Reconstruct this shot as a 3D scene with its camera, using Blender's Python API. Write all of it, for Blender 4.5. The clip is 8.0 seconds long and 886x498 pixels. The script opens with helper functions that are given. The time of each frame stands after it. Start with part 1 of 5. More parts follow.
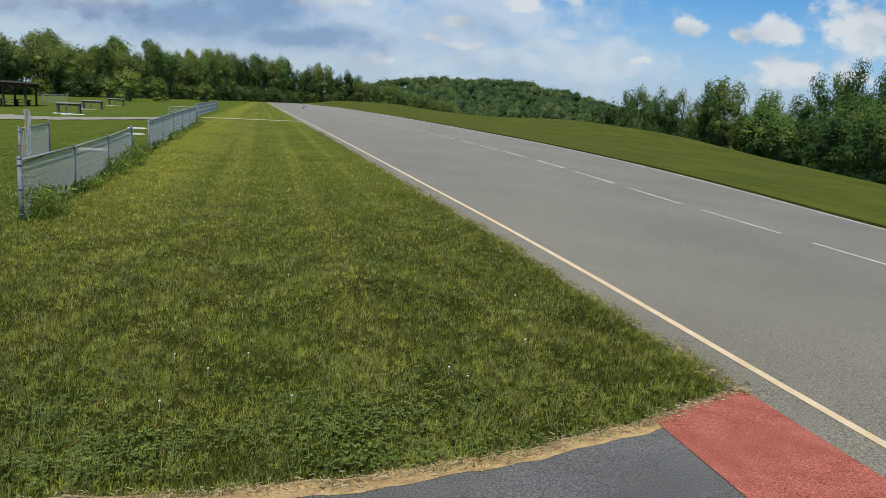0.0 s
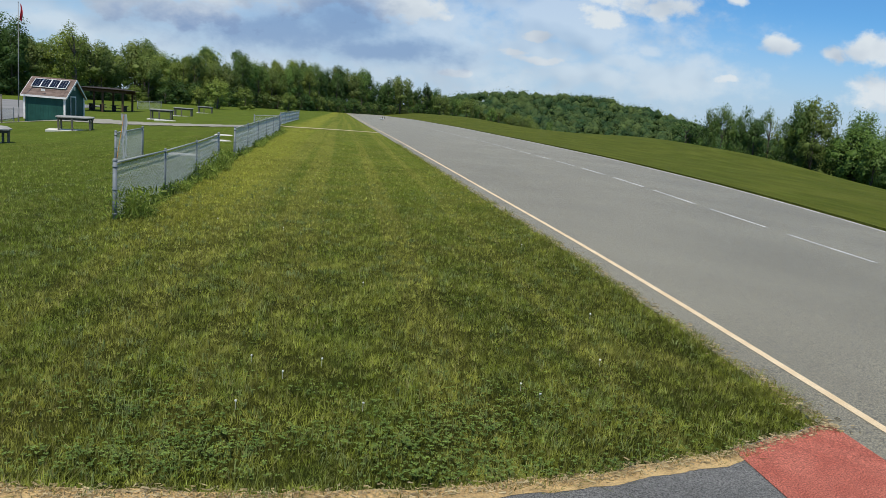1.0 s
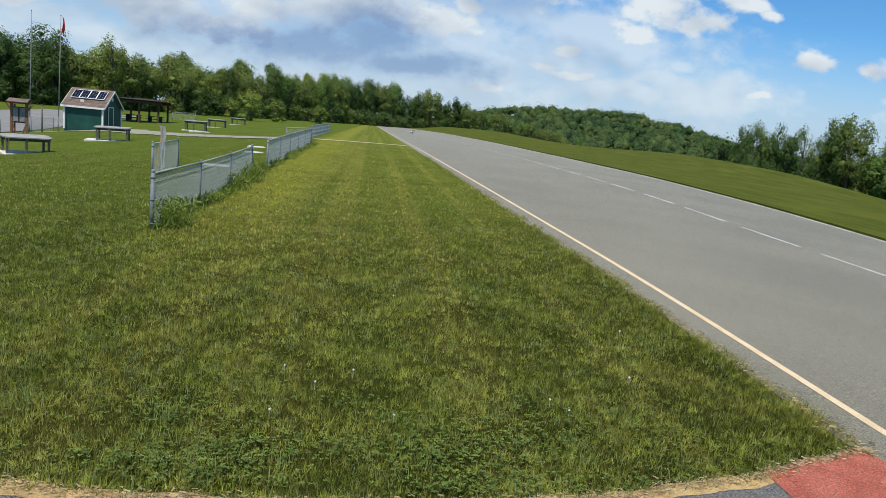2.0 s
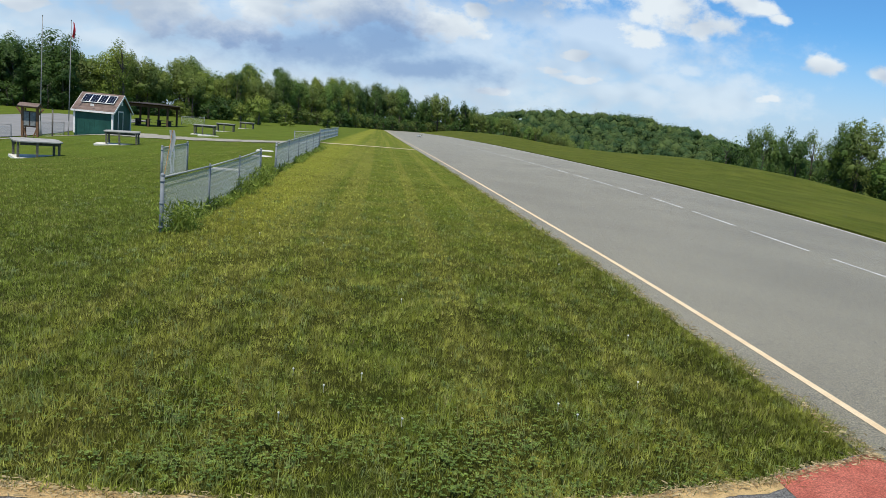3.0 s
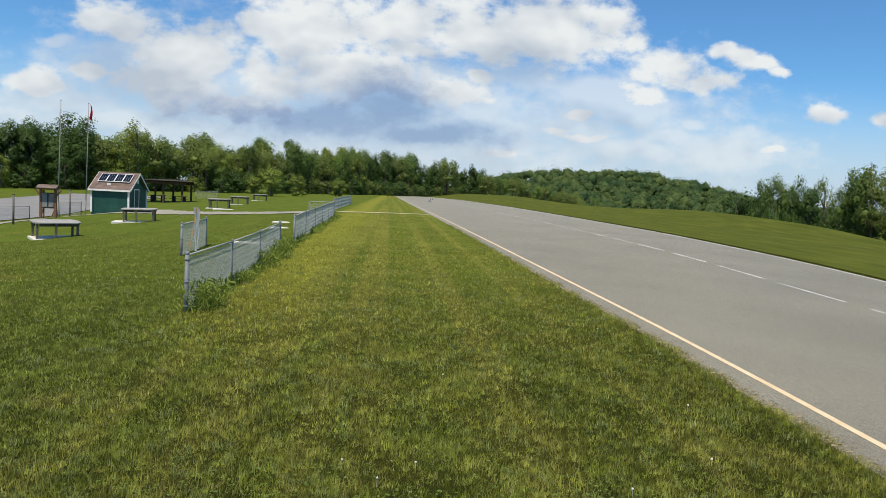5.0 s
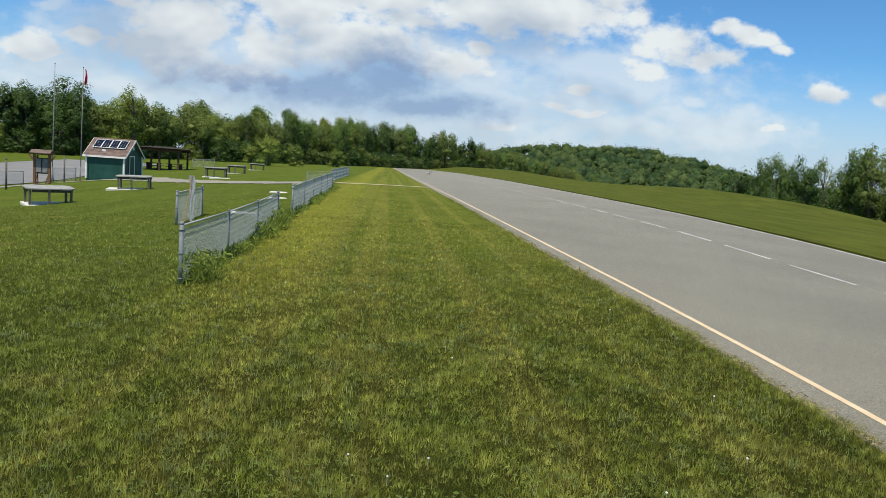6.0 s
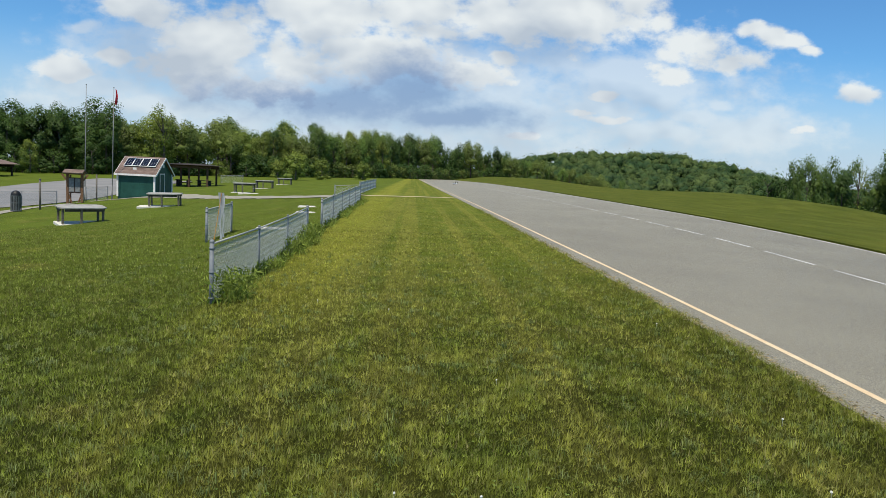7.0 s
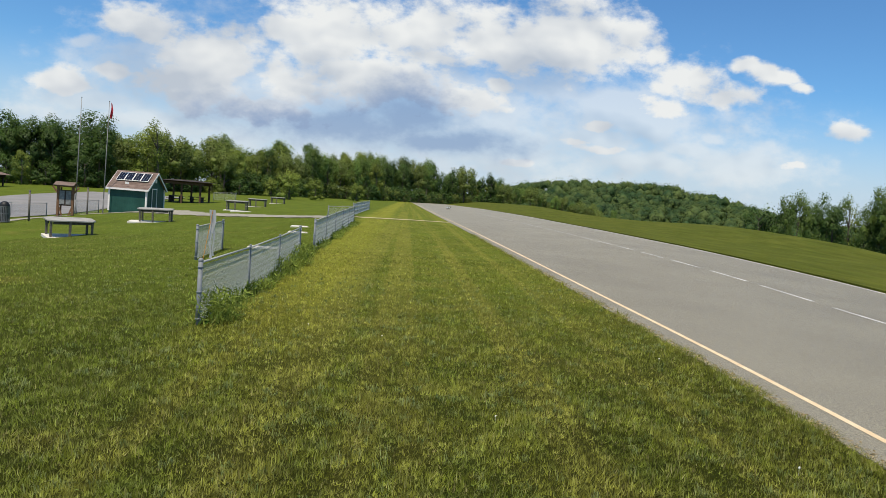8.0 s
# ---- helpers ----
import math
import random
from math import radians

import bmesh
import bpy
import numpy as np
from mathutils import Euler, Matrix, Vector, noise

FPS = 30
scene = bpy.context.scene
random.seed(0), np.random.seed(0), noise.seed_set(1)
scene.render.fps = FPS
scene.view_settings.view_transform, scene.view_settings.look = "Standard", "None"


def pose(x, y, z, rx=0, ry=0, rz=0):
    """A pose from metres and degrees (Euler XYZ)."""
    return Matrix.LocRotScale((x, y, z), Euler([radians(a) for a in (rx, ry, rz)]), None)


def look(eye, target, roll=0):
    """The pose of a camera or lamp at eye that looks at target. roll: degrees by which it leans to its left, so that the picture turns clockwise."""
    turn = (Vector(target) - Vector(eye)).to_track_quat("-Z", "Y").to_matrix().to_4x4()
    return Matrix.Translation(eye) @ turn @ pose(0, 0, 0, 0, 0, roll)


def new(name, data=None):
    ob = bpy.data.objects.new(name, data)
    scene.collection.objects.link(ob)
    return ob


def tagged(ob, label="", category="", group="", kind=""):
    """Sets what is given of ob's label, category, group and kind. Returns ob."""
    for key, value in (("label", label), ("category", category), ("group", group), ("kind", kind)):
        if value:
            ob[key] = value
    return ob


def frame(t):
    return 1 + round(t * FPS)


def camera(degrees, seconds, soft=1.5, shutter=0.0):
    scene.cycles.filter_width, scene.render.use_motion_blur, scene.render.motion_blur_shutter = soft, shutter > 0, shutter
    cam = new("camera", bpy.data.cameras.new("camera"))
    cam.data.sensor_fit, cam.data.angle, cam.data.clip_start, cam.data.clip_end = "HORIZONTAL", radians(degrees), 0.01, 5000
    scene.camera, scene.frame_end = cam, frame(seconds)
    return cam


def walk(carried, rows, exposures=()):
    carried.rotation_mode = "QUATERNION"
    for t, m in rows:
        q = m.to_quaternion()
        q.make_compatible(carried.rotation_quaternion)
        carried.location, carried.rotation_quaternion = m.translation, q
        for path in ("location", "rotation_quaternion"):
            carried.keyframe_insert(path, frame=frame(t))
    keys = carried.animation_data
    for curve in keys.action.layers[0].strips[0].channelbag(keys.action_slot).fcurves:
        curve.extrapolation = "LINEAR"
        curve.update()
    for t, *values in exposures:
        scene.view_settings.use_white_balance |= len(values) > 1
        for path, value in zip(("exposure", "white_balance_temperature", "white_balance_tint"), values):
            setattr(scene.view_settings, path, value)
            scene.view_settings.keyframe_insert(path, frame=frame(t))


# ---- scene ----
cam = camera(62.6, 8.0, soft=0.75)
PATH = [
    (0, (0.145, 0.064, 1.824), (0.627, 1.969, 1.453), 3.61),
    (0.2, (0.158, 0.102, 1.809), (0.559, 2.026, 1.445), 3.92),
    (0.5, (0.167, 0.131, 1.797), (0.508, 2.069, 1.440), 4.15),
    (1, (0.117, 0.109, 1.809), (0.406, 2.057, 1.460), 4.93),
    (1.5, (0.088, 0.084, 1.808), (0.329, 2.041, 1.475), 5.18),
    (2, (0.074, 0.049, 1.830), (0.287, 2.012, 1.510), 5.53),
    (3.5, (0.057, 0.035, 1.831), (0.243, 2.005, 1.535), 5.35),
    (3.8, (0.000, -0.012, 1.907), (0.186, 1.966, 1.676), 5.10),
    (4, (-0.039, -0.029, 1.871), (0.131, 1.958, 1.729), 5.50),
    (4.2, (-0.090, 0.027, 1.903), (0.081, 2.017, 1.808), 3.80),
    (4.5, (-0.140, 0.160, 1.865), (0.027, 2.150, 1.758), 2.90),
    (5, (-0.187, 0.369, 1.853), (-0.040, 2.358, 1.709), 3.01),
    (5.2, (-0.171, 0.443, 1.869), (-0.032, 2.430, 1.693), 2.79),
    (6.3, (-0.368, 0.982, 1.826), (-0.212, 2.964, 1.605), 4.66),
    (6.5, (-0.397, 1.040, 1.831), (-0.248, 3.022, 1.606), 4.85),
    (6.8, (-0.386, 1.102, 1.852), (-0.278, 3.089, 1.650), 3.39),
    (7, (-0.399, 1.213, 1.842), (-0.314, 3.202, 1.649), 2.76),
    (7.5, (-0.370, 1.331, 1.860), (-0.317, 3.323, 1.688), 2.85),
    (8, (-0.469, 1.531, 1.833), (-0.364, 3.524, 1.707), 4.53),
]
walk(cam, [(t, look(e, g, r)) for t, e, g, r in PATH],
     exposures=[(0.0, -0.16, 6480, 9.5), (1.0, -0.05, 6430, 8.8), (2.0, 0.05, 6480, 8.4), (3.5, 0.13, 6440, 8.8), (4.0, 0.13, 6450, 8.4),
                (4.5, 0.12, 6600, 9.5), (5.0, 0.12, 6900, 10.4), (6.5, 0.10, 6720, 8.0), (7.0, 0.10, 6760, 8.8), (7.5, 0.12, 6920, 10.6), (8.0, 0.13, 7040, 11.4)])


# ---- world, sun, exposure ----
SUN_DIR = Vector((-0.12, -0.40, 0.90)).normalized()
world = bpy.data.worlds.new("sky")
scene.world = world
world.use_nodes = True
wn, wl = world.node_tree.nodes, world.node_tree.links
wn.clear()


def wmath(op, a, b=None, c=None, clamp=False):
    n = wn.new("ShaderNodeMath")
    n.operation, n.use_clamp = op, clamp
    for slot, v in zip(n.inputs, (a, b, c)):
        if v is None:
            continue
        if isinstance(v, (int, float)):
            slot.default_value = v
        else:
            wl.new(v, slot)
    return n.outputs[0]


def wsmooth(v, low, high):
    n = wn.new("ShaderNodeMapRange")
    n.interpolation_type = "SMOOTHSTEP"
    wl.new(v, n.inputs[0])
    n.inputs[1].default_value, n.inputs[2].default_value = low, high
    return n.outputs[0]


def wmix(f, a, b):
    n = wn.new("ShaderNodeMix")
    n.data_type = "RGBA"
    for slot, v in ((n.inputs[0], f), (n.inputs[6], a), (n.inputs[7], b)):
        if isinstance(v, tuple):
            slot.default_value = (*v, 1)
        elif isinstance(v, (int, float)):
            slot.default_value = v
        else:
            wl.new(v, slot)
    return n.outputs[2]


sky = wn.new("ShaderNodeTexSky")
sky.sky_type, sky.sun_disc = "NISHITA", False
sky.sun_elevation = math.asin(SUN_DIR.z)
sky.sun_rotation = math.atan2(SUN_DIR.x, SUN_DIR.y)
sky.air_density, sky.dust_density, sky.ozone_density = 1.0, 0.0, 4.0
way = wn.new("ShaderNodeTexCoord").outputs["Generated"]
sep = wn.new("ShaderNodeSeparateXYZ")
wl.new(way, sep.inputs[0])
ahead = wmath("MAXIMUM", sep.outputs[1], 0.08)
side, lift = wmath("DIVIDE", sep.outputs[0], ahead), wmath("DIVIDE", sep.outputs[2], ahead)
flat_way = wn.new("ShaderNodeCombineXYZ")
wl.new(side, flat_way.inputs[0])
wl.new(wmath("MULTIPLY", lift, 1.5), flat_way.inputs[1])


def wnoise(scale, detail, rough, shift=0.0):
    n = wn.new("ShaderNodeTexNoise")
    n.inputs["Scale"].default_value, n.inputs["Detail"].default_value = scale, detail
    n.inputs["Roughness"].default_value = rough
    if shift:
        add = wn.new("ShaderNodeVectorMath")
        add.operation = "ADD"
        wl.new(flat_way.outputs[0], add.inputs[0])
        add.inputs[1].default_value = (shift * 0.3, shift, 0)
        wl.new(add.outputs[0], n.inputs["Vector"])
    else:
        wl.new(flat_way.outputs[0], n.inputs["Vector"])
    return n.outputs[0]


billow = wnoise(7, 9, 0.55)
warp_x, warp_y = wnoise(9.0, 5, 0.55, 3.1), wnoise(9.0, 5, 0.55, 7.7)
wx = wmath("ADD", side, wmath("MULTIPLY", wmath("SUBTRACT", warp_x, 0.5), 0.05))
wy = wmath("ADD", lift, wmath("MULTIPLY", wmath("SUBTRACT", warp_y, 0.5), 0.035))


def puff(x, y, a, b):
    """How deep a direction lies in an oval cloud: 1 in its middle, 0 at its rim."""
    u = wmath("DIVIDE", wmath("SUBTRACT", wx, x), a)
    v = wmath("DIVIDE", wmath("SUBTRACT", wy, y), b)
    return wmath("SUBTRACT", 1.0, wmath("SQRT", wmath("ADD", wmath("MULTIPLY", u, u), wmath("MULTIPLY", v, v))))


def heap(ovals):
    depth = -3.0
    for oval in ovals:
        p = puff(*oval)
        depth = p if depth == -3.0 else wmath("MAXIMUM", depth, p)
    return depth


bank_cloud = heap([(-0.11, 0.207, 0.098, 0.055), (-0.006, 0.225, 0.107, 0.052), (0.109, 0.222, 0.116, 0.056), (0.21, 0.229, 0.094, 0.056),
                   (0.284, 0.238, 0.047, 0.042), (0.322, 0.225, 0.024, 0.017), (-0.063, 0.158, 0.129, 0.048), (-0.168, 0.144, 0.067, 0.055),
                   (-0.268, 0.171, 0.076, 0.050), (-0.299, 0.121, 0.081, 0.037), (-0.196, 0.105, 0.105, 0.026), (-0.188, 0.213, 0.03, 0.022)])
small_cloud = heap([(-0.374, 0.205, 0.049, 0.025), (-0.401, 0.136, 0.022, 0.013), (-0.472, 0.123, 0.039, 0.02), (0.371, 0.194, 0.055, 0.032),
                    (0.42, 0.181, 0.047, 0.02), (0.349, 0.157, 0.04, 0.018), (0.456, 0.221, 0.024, 0.012), (0.478, 0.216, 0.030, 0.012), (0.503, 0.207, 0.030, 0.011), (0.528, 0.197, 0.020, 0.008),
                    (0.612, 0.142, 0.030, 0.014), (0.69, 0.139, 0.025, 0.014), (0.075, 0.14, 0.073, 0.025), (0.113, 0.162, 0.028, 0.015)])
low_cloud = heap([(0.25, 0.091, 0.044, 0.009), (0.222, 0.098, 0.028, 0.007), (0.252, 0.121, 0.019, 0.008), (0.145, 0.064, 0.024, 0.007), (0.53, 0.09, 0.021, 0.006),
                  (0.749, 0.148, 0.055, 0.021), (0.789, 0.092, 0.061, 0.023), (0.911, 0.164, 0.085, 0.046), (0.892, 0.098, 0.042, 0.015)])
thick = wmath("MAXIMUM", wmath("MAXIMUM", bank_cloud, small_cloud), low_cloud)
thin = heap([(0.46, 0.088, 0.107, 0.031), (0.315, 0.075, 0.121, 0.022), (0.417, 0.123, 0.032, 0.009), (0.175, 0.166, 0.086, 0.045), (-0.441, 0.176, 0.025, 0.010),
             (-0.342, 0.078, 0.177, 0.025), (-0.429, 0.098, 0.094, 0.022), (0.02, 0.12, 0.40, 0.10), (-0.26, 0.13, 0.20, 0.09), (0.30, 0.14, 0.17, 0.05), (0.241, 0.105, 0.087, 0.023), (0.378, 0.101, 0.057, 0.016)])
shade = heap([(-0.10, 0.094, 0.17, 0.028), (-0.010, 0.114, 0.055, 0.038), (0.04, 0.085, 0.12, 0.018)])
grey = heap([(0.173, 0.192, 0.117, 0.034), (-0.047, 0.125, 0.145, 0.03), (-0.277, 0.104, 0.111, 0.03), (0.012, 0.178, 0.069, 0.03), (-0.124, 0.169, 0.045, 0.03), (-0.32, 0.165, 0.12, 0.06)])
wisps = wnoise(26, 6, 0.6, 2.2)
edge = wmath("ADD", wmath("MULTIPLY", wmath("SUBTRACT", billow, 0.5), 2.2), wmath("MULTIPLY", wmath("SUBTRACT", wisps, 0.5), 1.9))
far_cloud = wsmooth(wnoise(2.2, 7, 0.55, 1.4), 0.52, 0.70)
behind = wsmooth(sep.outputs[1], 0.45, 0.2)
cover_thick = wsmooth(wmath("ADD", thick, edge), -0.32, 0.50)
cover_thin = wmath("MULTIPLY", wsmooth(wmath("ADD", thin, edge), -0.5, 0.7), 0.6)
cover = wmath("MAXIMUM", wmath("MAXIMUM", cover_thick, cover_thin), wmath("MULTIPLY", far_cloud, behind))
round_low, round_up = wnoise(7, 3, 0.5), wnoise(7, 3, 0.5, 0.03)
relief = wmath("MULTIPLY", wmath("SUBTRACT", round_low, round_up), 3.6)
belly = wmath("MULTIPLY", wmath("SUBTRACT", wnoise(5.0, 3, 0.5, 5.0), 0.5), 1.3)
dim = wmath("MULTIPLY", wsmooth(wmath("ADD", grey, wmath("MULTIPLY", edge, 0.4)), -0.4, 0.7), -0.55)
lit = wmath("ADD", wmath("ADD", relief, belly), wmath("ADD", dim, 0.80), clamp=True)
cloud_colour = wmix(lit, (0.44, 0.52, 0.63), (0.73, 0.79, 0.84))
base_cover = wsmooth(wmath("ADD", shade, wmath("MULTIPLY", edge, 0.75)), -0.75, 0.75)
cloud_colour = wmix(wmath("MULTIPLY", base_cover, 0.92), cloud_colour, (0.21, 0.325, 0.54))
cover = wmath("MAXIMUM", cover, wmath("MULTIPLY", base_cover, 0.8))
haze = wmath("MULTIPLY", wsmooth(lift, 0.20, 0.02), 0.85)
SKY_STRENGTH = 0.11
sky_scaled = wn.new("ShaderNodeVectorMath")
sky_scaled.operation = "SCALE"
wl.new(sky.outputs[0], sky_scaled.inputs[0])
sky_scaled.inputs[3].default_value = SKY_STRENGTH
deep = wn.new("ShaderNodeMix")
deep.data_type, deep.blend_type = "RGBA", "MULTIPLY"
deep.inputs[0].default_value = 1.0
wl.new(sky_scaled.outputs[0], deep.inputs[6])
deep.inputs[7].default_value = (0.50, 0.86, 1.13, 1)
clear = wmix(haze, deep.outputs[2], (0.49, 0.59, 0.73))
seen_sky = wmix(cover, clear, cloud_colour)
bg = wn.new("ShaderNodeBackground")
wl.new(seen_sky, bg.inputs[0])
bg.inputs[1].default_value = 1.0
wl.new(bg.outputs[0], wn.new("ShaderNodeOutputWorld").inputs[0])

sun_data = bpy.data.lights.new("sun", "SUN")
sun_data.energy, sun_data.angle, sun_data.color = 4.2, radians(0.6), (1.0, 0.94, 0.83)
sun = new("sun", sun_data)
sun.matrix_world = look((0, 0, 60), Vector((0, 0, 60)) - SUN_DIR)


# ---- materials ----
def material(name, colours, scale=3.0, fine=60.0, rough=0.85, metal=0.0, bump=0.3, bump_scale=None, spread=0.35, random=0.0, island=0.0,
             translucent=0.0, spec=0.3, low=0.35, high=0.65, stretch=(1, 1, 1), coords="Object", grain=1.0):
    """Two colours mixed by a coarse noise, varied by a fine one, with fine relief."""
    m = bpy.data.materials.new(name)
    m.use_nodes = True
    n, l = m.node_tree.nodes, m.node_tree.links
    b = n["Principled BSDF"]
    tc = n.new("ShaderNodeTexCoord")
    mp = n.new("ShaderNodeMapping")
    mp.inputs["Scale"].default_value = stretch
    if coords == "World":
        g = n.new("ShaderNodeNewGeometry")
        l.new(g.outputs["Position"], mp.inputs[0])
    else:
        l.new(tc.outputs[coords], mp.inputs[0])

    def tex(s, detail=5.0):
        t = n.new("ShaderNodeTexNoise")
        t.inputs["Scale"].default_value, t.inputs["Detail"].default_value = s, detail
        l.new(mp.outputs[0], t.inputs["Vector"])
        return t.outputs[0]

    ramp = n.new("ShaderNodeValToRGB")
    ramp.color_ramp.elements[0].position, ramp.color_ramp.elements[1].position = low, high
    ramp.color_ramp.elements[0].color, ramp.color_ramp.elements[1].color = (*colours[0], 1), (*colours[1], 1)
    for i, c in enumerate(colours[2:]):
        e = ramp.color_ramp.elements.new(high + (i + 1) * (1 - high) * 0.45)
        e.color = (*c, 1)
    l.new(tex(scale), ramp.inputs[0])
    vary = n.new("ShaderNodeMath")
    vary.operation = "MULTIPLY_ADD"
    l.new(tex(fine, 3.0), vary.inputs[0])
    vary.inputs[1].default_value, vary.inputs[2].default_value = spread * 2 * grain, 1 - spread * grain
    floor_at = n.new("ShaderNodeMath")
    floor_at.operation = "MAXIMUM"
    l.new(vary.outputs[0], floor_at.inputs[0])
    floor_at.inputs[1].default_value = 0.25
    total = floor_at.outputs[0]
    for amount, node, socket in ((random, "ShaderNodeObjectInfo", "Random"), (island, "ShaderNodeNewGeometry", "Random Per Island")):
        if amount:
            r = n.new("ShaderNodeMath")
            r.operation = "MULTIPLY_ADD"
            l.new(n.new(node).outputs[socket], r.inputs[0])
            r.inputs[1].default_value, r.inputs[2].default_value = amount * 2, 1 - amount
            k = n.new("ShaderNodeMath")
            k.operation = "MULTIPLY"
            l.new(total, k.inputs[0])
            l.new(r.outputs[0], k.inputs[1])
            total = k.outputs[0]
    s = n.new("ShaderNodeVectorMath")
    s.operation = "SCALE"
    l.new(ramp.outputs[0], s.inputs[0])
    l.new(total, s.inputs[3])
    l.new(s.outputs[0], b.inputs["Base Color"])
    b.inputs["Roughness"].default_value, b.inputs["Metallic"].default_value = rough, metal
    b.inputs["Specular IOR Level"].default_value = spec
    if bump:
        bp = n.new("ShaderNodeBump")
        bp.inputs["Strength"].default_value, bp.inputs["Distance"].default_value = bump, 0.02
        l.new(tex(bump_scale or fine, 4.0), bp.inputs["Height"])
        l.new(bp.outputs[0], b.inputs["Normal"])
    if translucent:
        tr, mx, out = n.new("ShaderNodeBsdfTranslucent"), n.new("ShaderNodeMixShader"), n["Material Output"]
        l.new(s.outputs[0], tr.inputs[0])
        mx.inputs[0].default_value = translucent
        l.new(b.outputs[0], mx.inputs[1])
        l.new(tr.outputs[0], mx.inputs[2])
        l.new(mx.outputs[0], out.inputs[0])
    return m


def lawn_material(name, blades):
    """Mown grass: green and straw patches at several sizes, a straw-yellow strip along the fence."""
    m = bpy.data.materials.new(name)
    m.use_nodes = True
    n, l = m.node_tree.nodes, m.node_tree.links
    b = n["Principled BSDF"]
    g = n.new("ShaderNodeNewGeometry")
    sx = n.new("ShaderNodeSeparateXYZ")
    l.new(g.outputs["Position"], sx.inputs[0])

    def tex(s, detail, stretch=(1, 1, 0.2)):
        mp = n.new("ShaderNodeMapping")
        mp.inputs["Scale"].default_value = stretch
        l.new(g.outputs["Position"], mp.inputs[0])
        t = n.new("ShaderNodeTexNoise")
        t.inputs["Scale"].default_value, t.inputs["Detail"].default_value = s, detail
        l.new(mp.outputs[0], t.inputs["Vector"])
        return t.outputs[0]

    def calc(op, a, b2, clamp=False):
        k = n.new("ShaderNodeMath")
        k.operation, k.use_clamp = op, clamp
        for slot, v in zip(k.inputs, (a, b2)):
            if isinstance(v, (int, float)):
                slot.default_value = v
            else:
                l.new(v, slot)
        return k.outputs[0]

    def mixed(f, a, c):
        k = n.new("ShaderNodeMix")
        k.data_type = "RGBA"
        l.new(f, k.inputs[0])
        for slot, v in ((k.inputs[6], a), (k.inputs[7], c)):
            if isinstance(v, tuple):
                slot.default_value = (*v, 1)
            else:
                l.new(v, slot)
        return k.outputs[2]

    def band(v, low, high):
        k = n.new("ShaderNodeMapRange")
        k.interpolation_type = "SMOOTHSTEP"
        l.new(v, k.inputs[0])
        k.inputs[1].default_value, k.inputs[2].default_value = low, high
        return k.outputs[0]

    colour = mixed(band(tex(0.9, 5), 0.35, 0.65), LAWN_A, LAWN_B)
    colour = mixed(calc("MULTIPLY", band(tex(2.6, 4), 0.48, 0.68), 0.55), colour, LAWN_BLUE)
    # deeper turf along the runway's edge
    colour = mixed(calc("MULTIPLY", calc("MULTIPLY", band(calc("ADD", sx.outputs[0], calc("MULTIPLY", tex(0.8, 3), 1.2)), 1.4, 3.6), band(sx.outputs[1], 16.0, 7.0)), 0.42), colour, LAWN_DEEP)
    # lusher turf towards and behind the fence
    colour = mixed(calc("MULTIPLY", band(calc("ADD", sx.outputs[0], calc("MULTIPLY", tex(0.6, 3), 2.4)), 0.4, -2.6), 0.82), colour, LAWN_LUSH)
    # worn straw-coloured spots
    colour = mixed(calc("MULTIPLY", band(tex(0.55, 5), 0.56, 0.72), 0.34), colour, LAWN_DRY)
    colour = mixed(calc("MULTIPLY", band(tex(3.4, 4), 0.60, 0.74), 0.40), colour, LAWN_DRY)
    # mowing lanes along the runway
    lanes = calc("MULTIPLY", tex(1.0, 2, (1.6, 0.012, 0)), band(sx.outputs[0], -3.6, -2.6))
    colour = mixed(calc("MULTIPLY", band(lanes, 0.46, 0.58), 0.6), colour, LAWN_LIGHT)
    # straw-yellow strip beside the fence
    strip = calc("MULTIPLY", band(calc("ABSOLUTE", calc("ADD", sx.outputs[0], 2.45), 0), 1.15, 0.45), band(sx.outputs[1], 6.5, 14.0))
    colour = mixed(calc("MULTIPLY", strip, calc("ADD", 0.36, calc("MULTIPLY", tex(0.7, 4), 0.5)), True), colour, LAWN_YELLOW)
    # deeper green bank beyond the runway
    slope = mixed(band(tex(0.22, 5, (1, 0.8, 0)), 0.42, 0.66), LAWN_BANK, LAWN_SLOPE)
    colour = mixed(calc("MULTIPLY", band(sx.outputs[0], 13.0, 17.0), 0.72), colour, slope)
    if blades:
        # some blades are dead and straw-coloured
        colour = mixed(calc("MULTIPLY", calc("GREATER_THAN", g.outputs["Random Per Island"], 0.93), 0.6), colour, (0.38, 0.32, 0.17))
        # bunches a few centimetres wide, looser clumps, and each blade a little
        bunch = calc("ADD", 0.64, calc("MULTIPLY", band(tex(19.0, 2, (1, 1, 0)), 0.38, 0.64), 0.60))
        clump = calc("MULTIPLY", calc("ADD", 0.75, calc("MULTIPLY", band(tex(5.0, 3, (1, 1, 0)), 0.36, 0.64), 0.50)), calc("ADD", 0.80, calc("MULTIPLY", band(tex(10.0, 2, (1, 1, 0)), 0.38, 0.62), 0.42)))
        shuffled = calc("FRACT", calc("MULTIPLY", g.outputs["Random Per Island"], 37.0), 0)
        each = calc("ADD", 0.50, calc("MULTIPLY", calc("POWER", shuffled, 1.5), 0.42))
        patch = calc("ADD", 0.88, calc("MULTIPLY", band(tex(1.1, 3, (1, 1, 0)), 0.36, 0.64), 0.25))
        fine = calc("MULTIPLY", calc("MULTIPLY", calc("MULTIPLY", bunch, clump), patch), each)
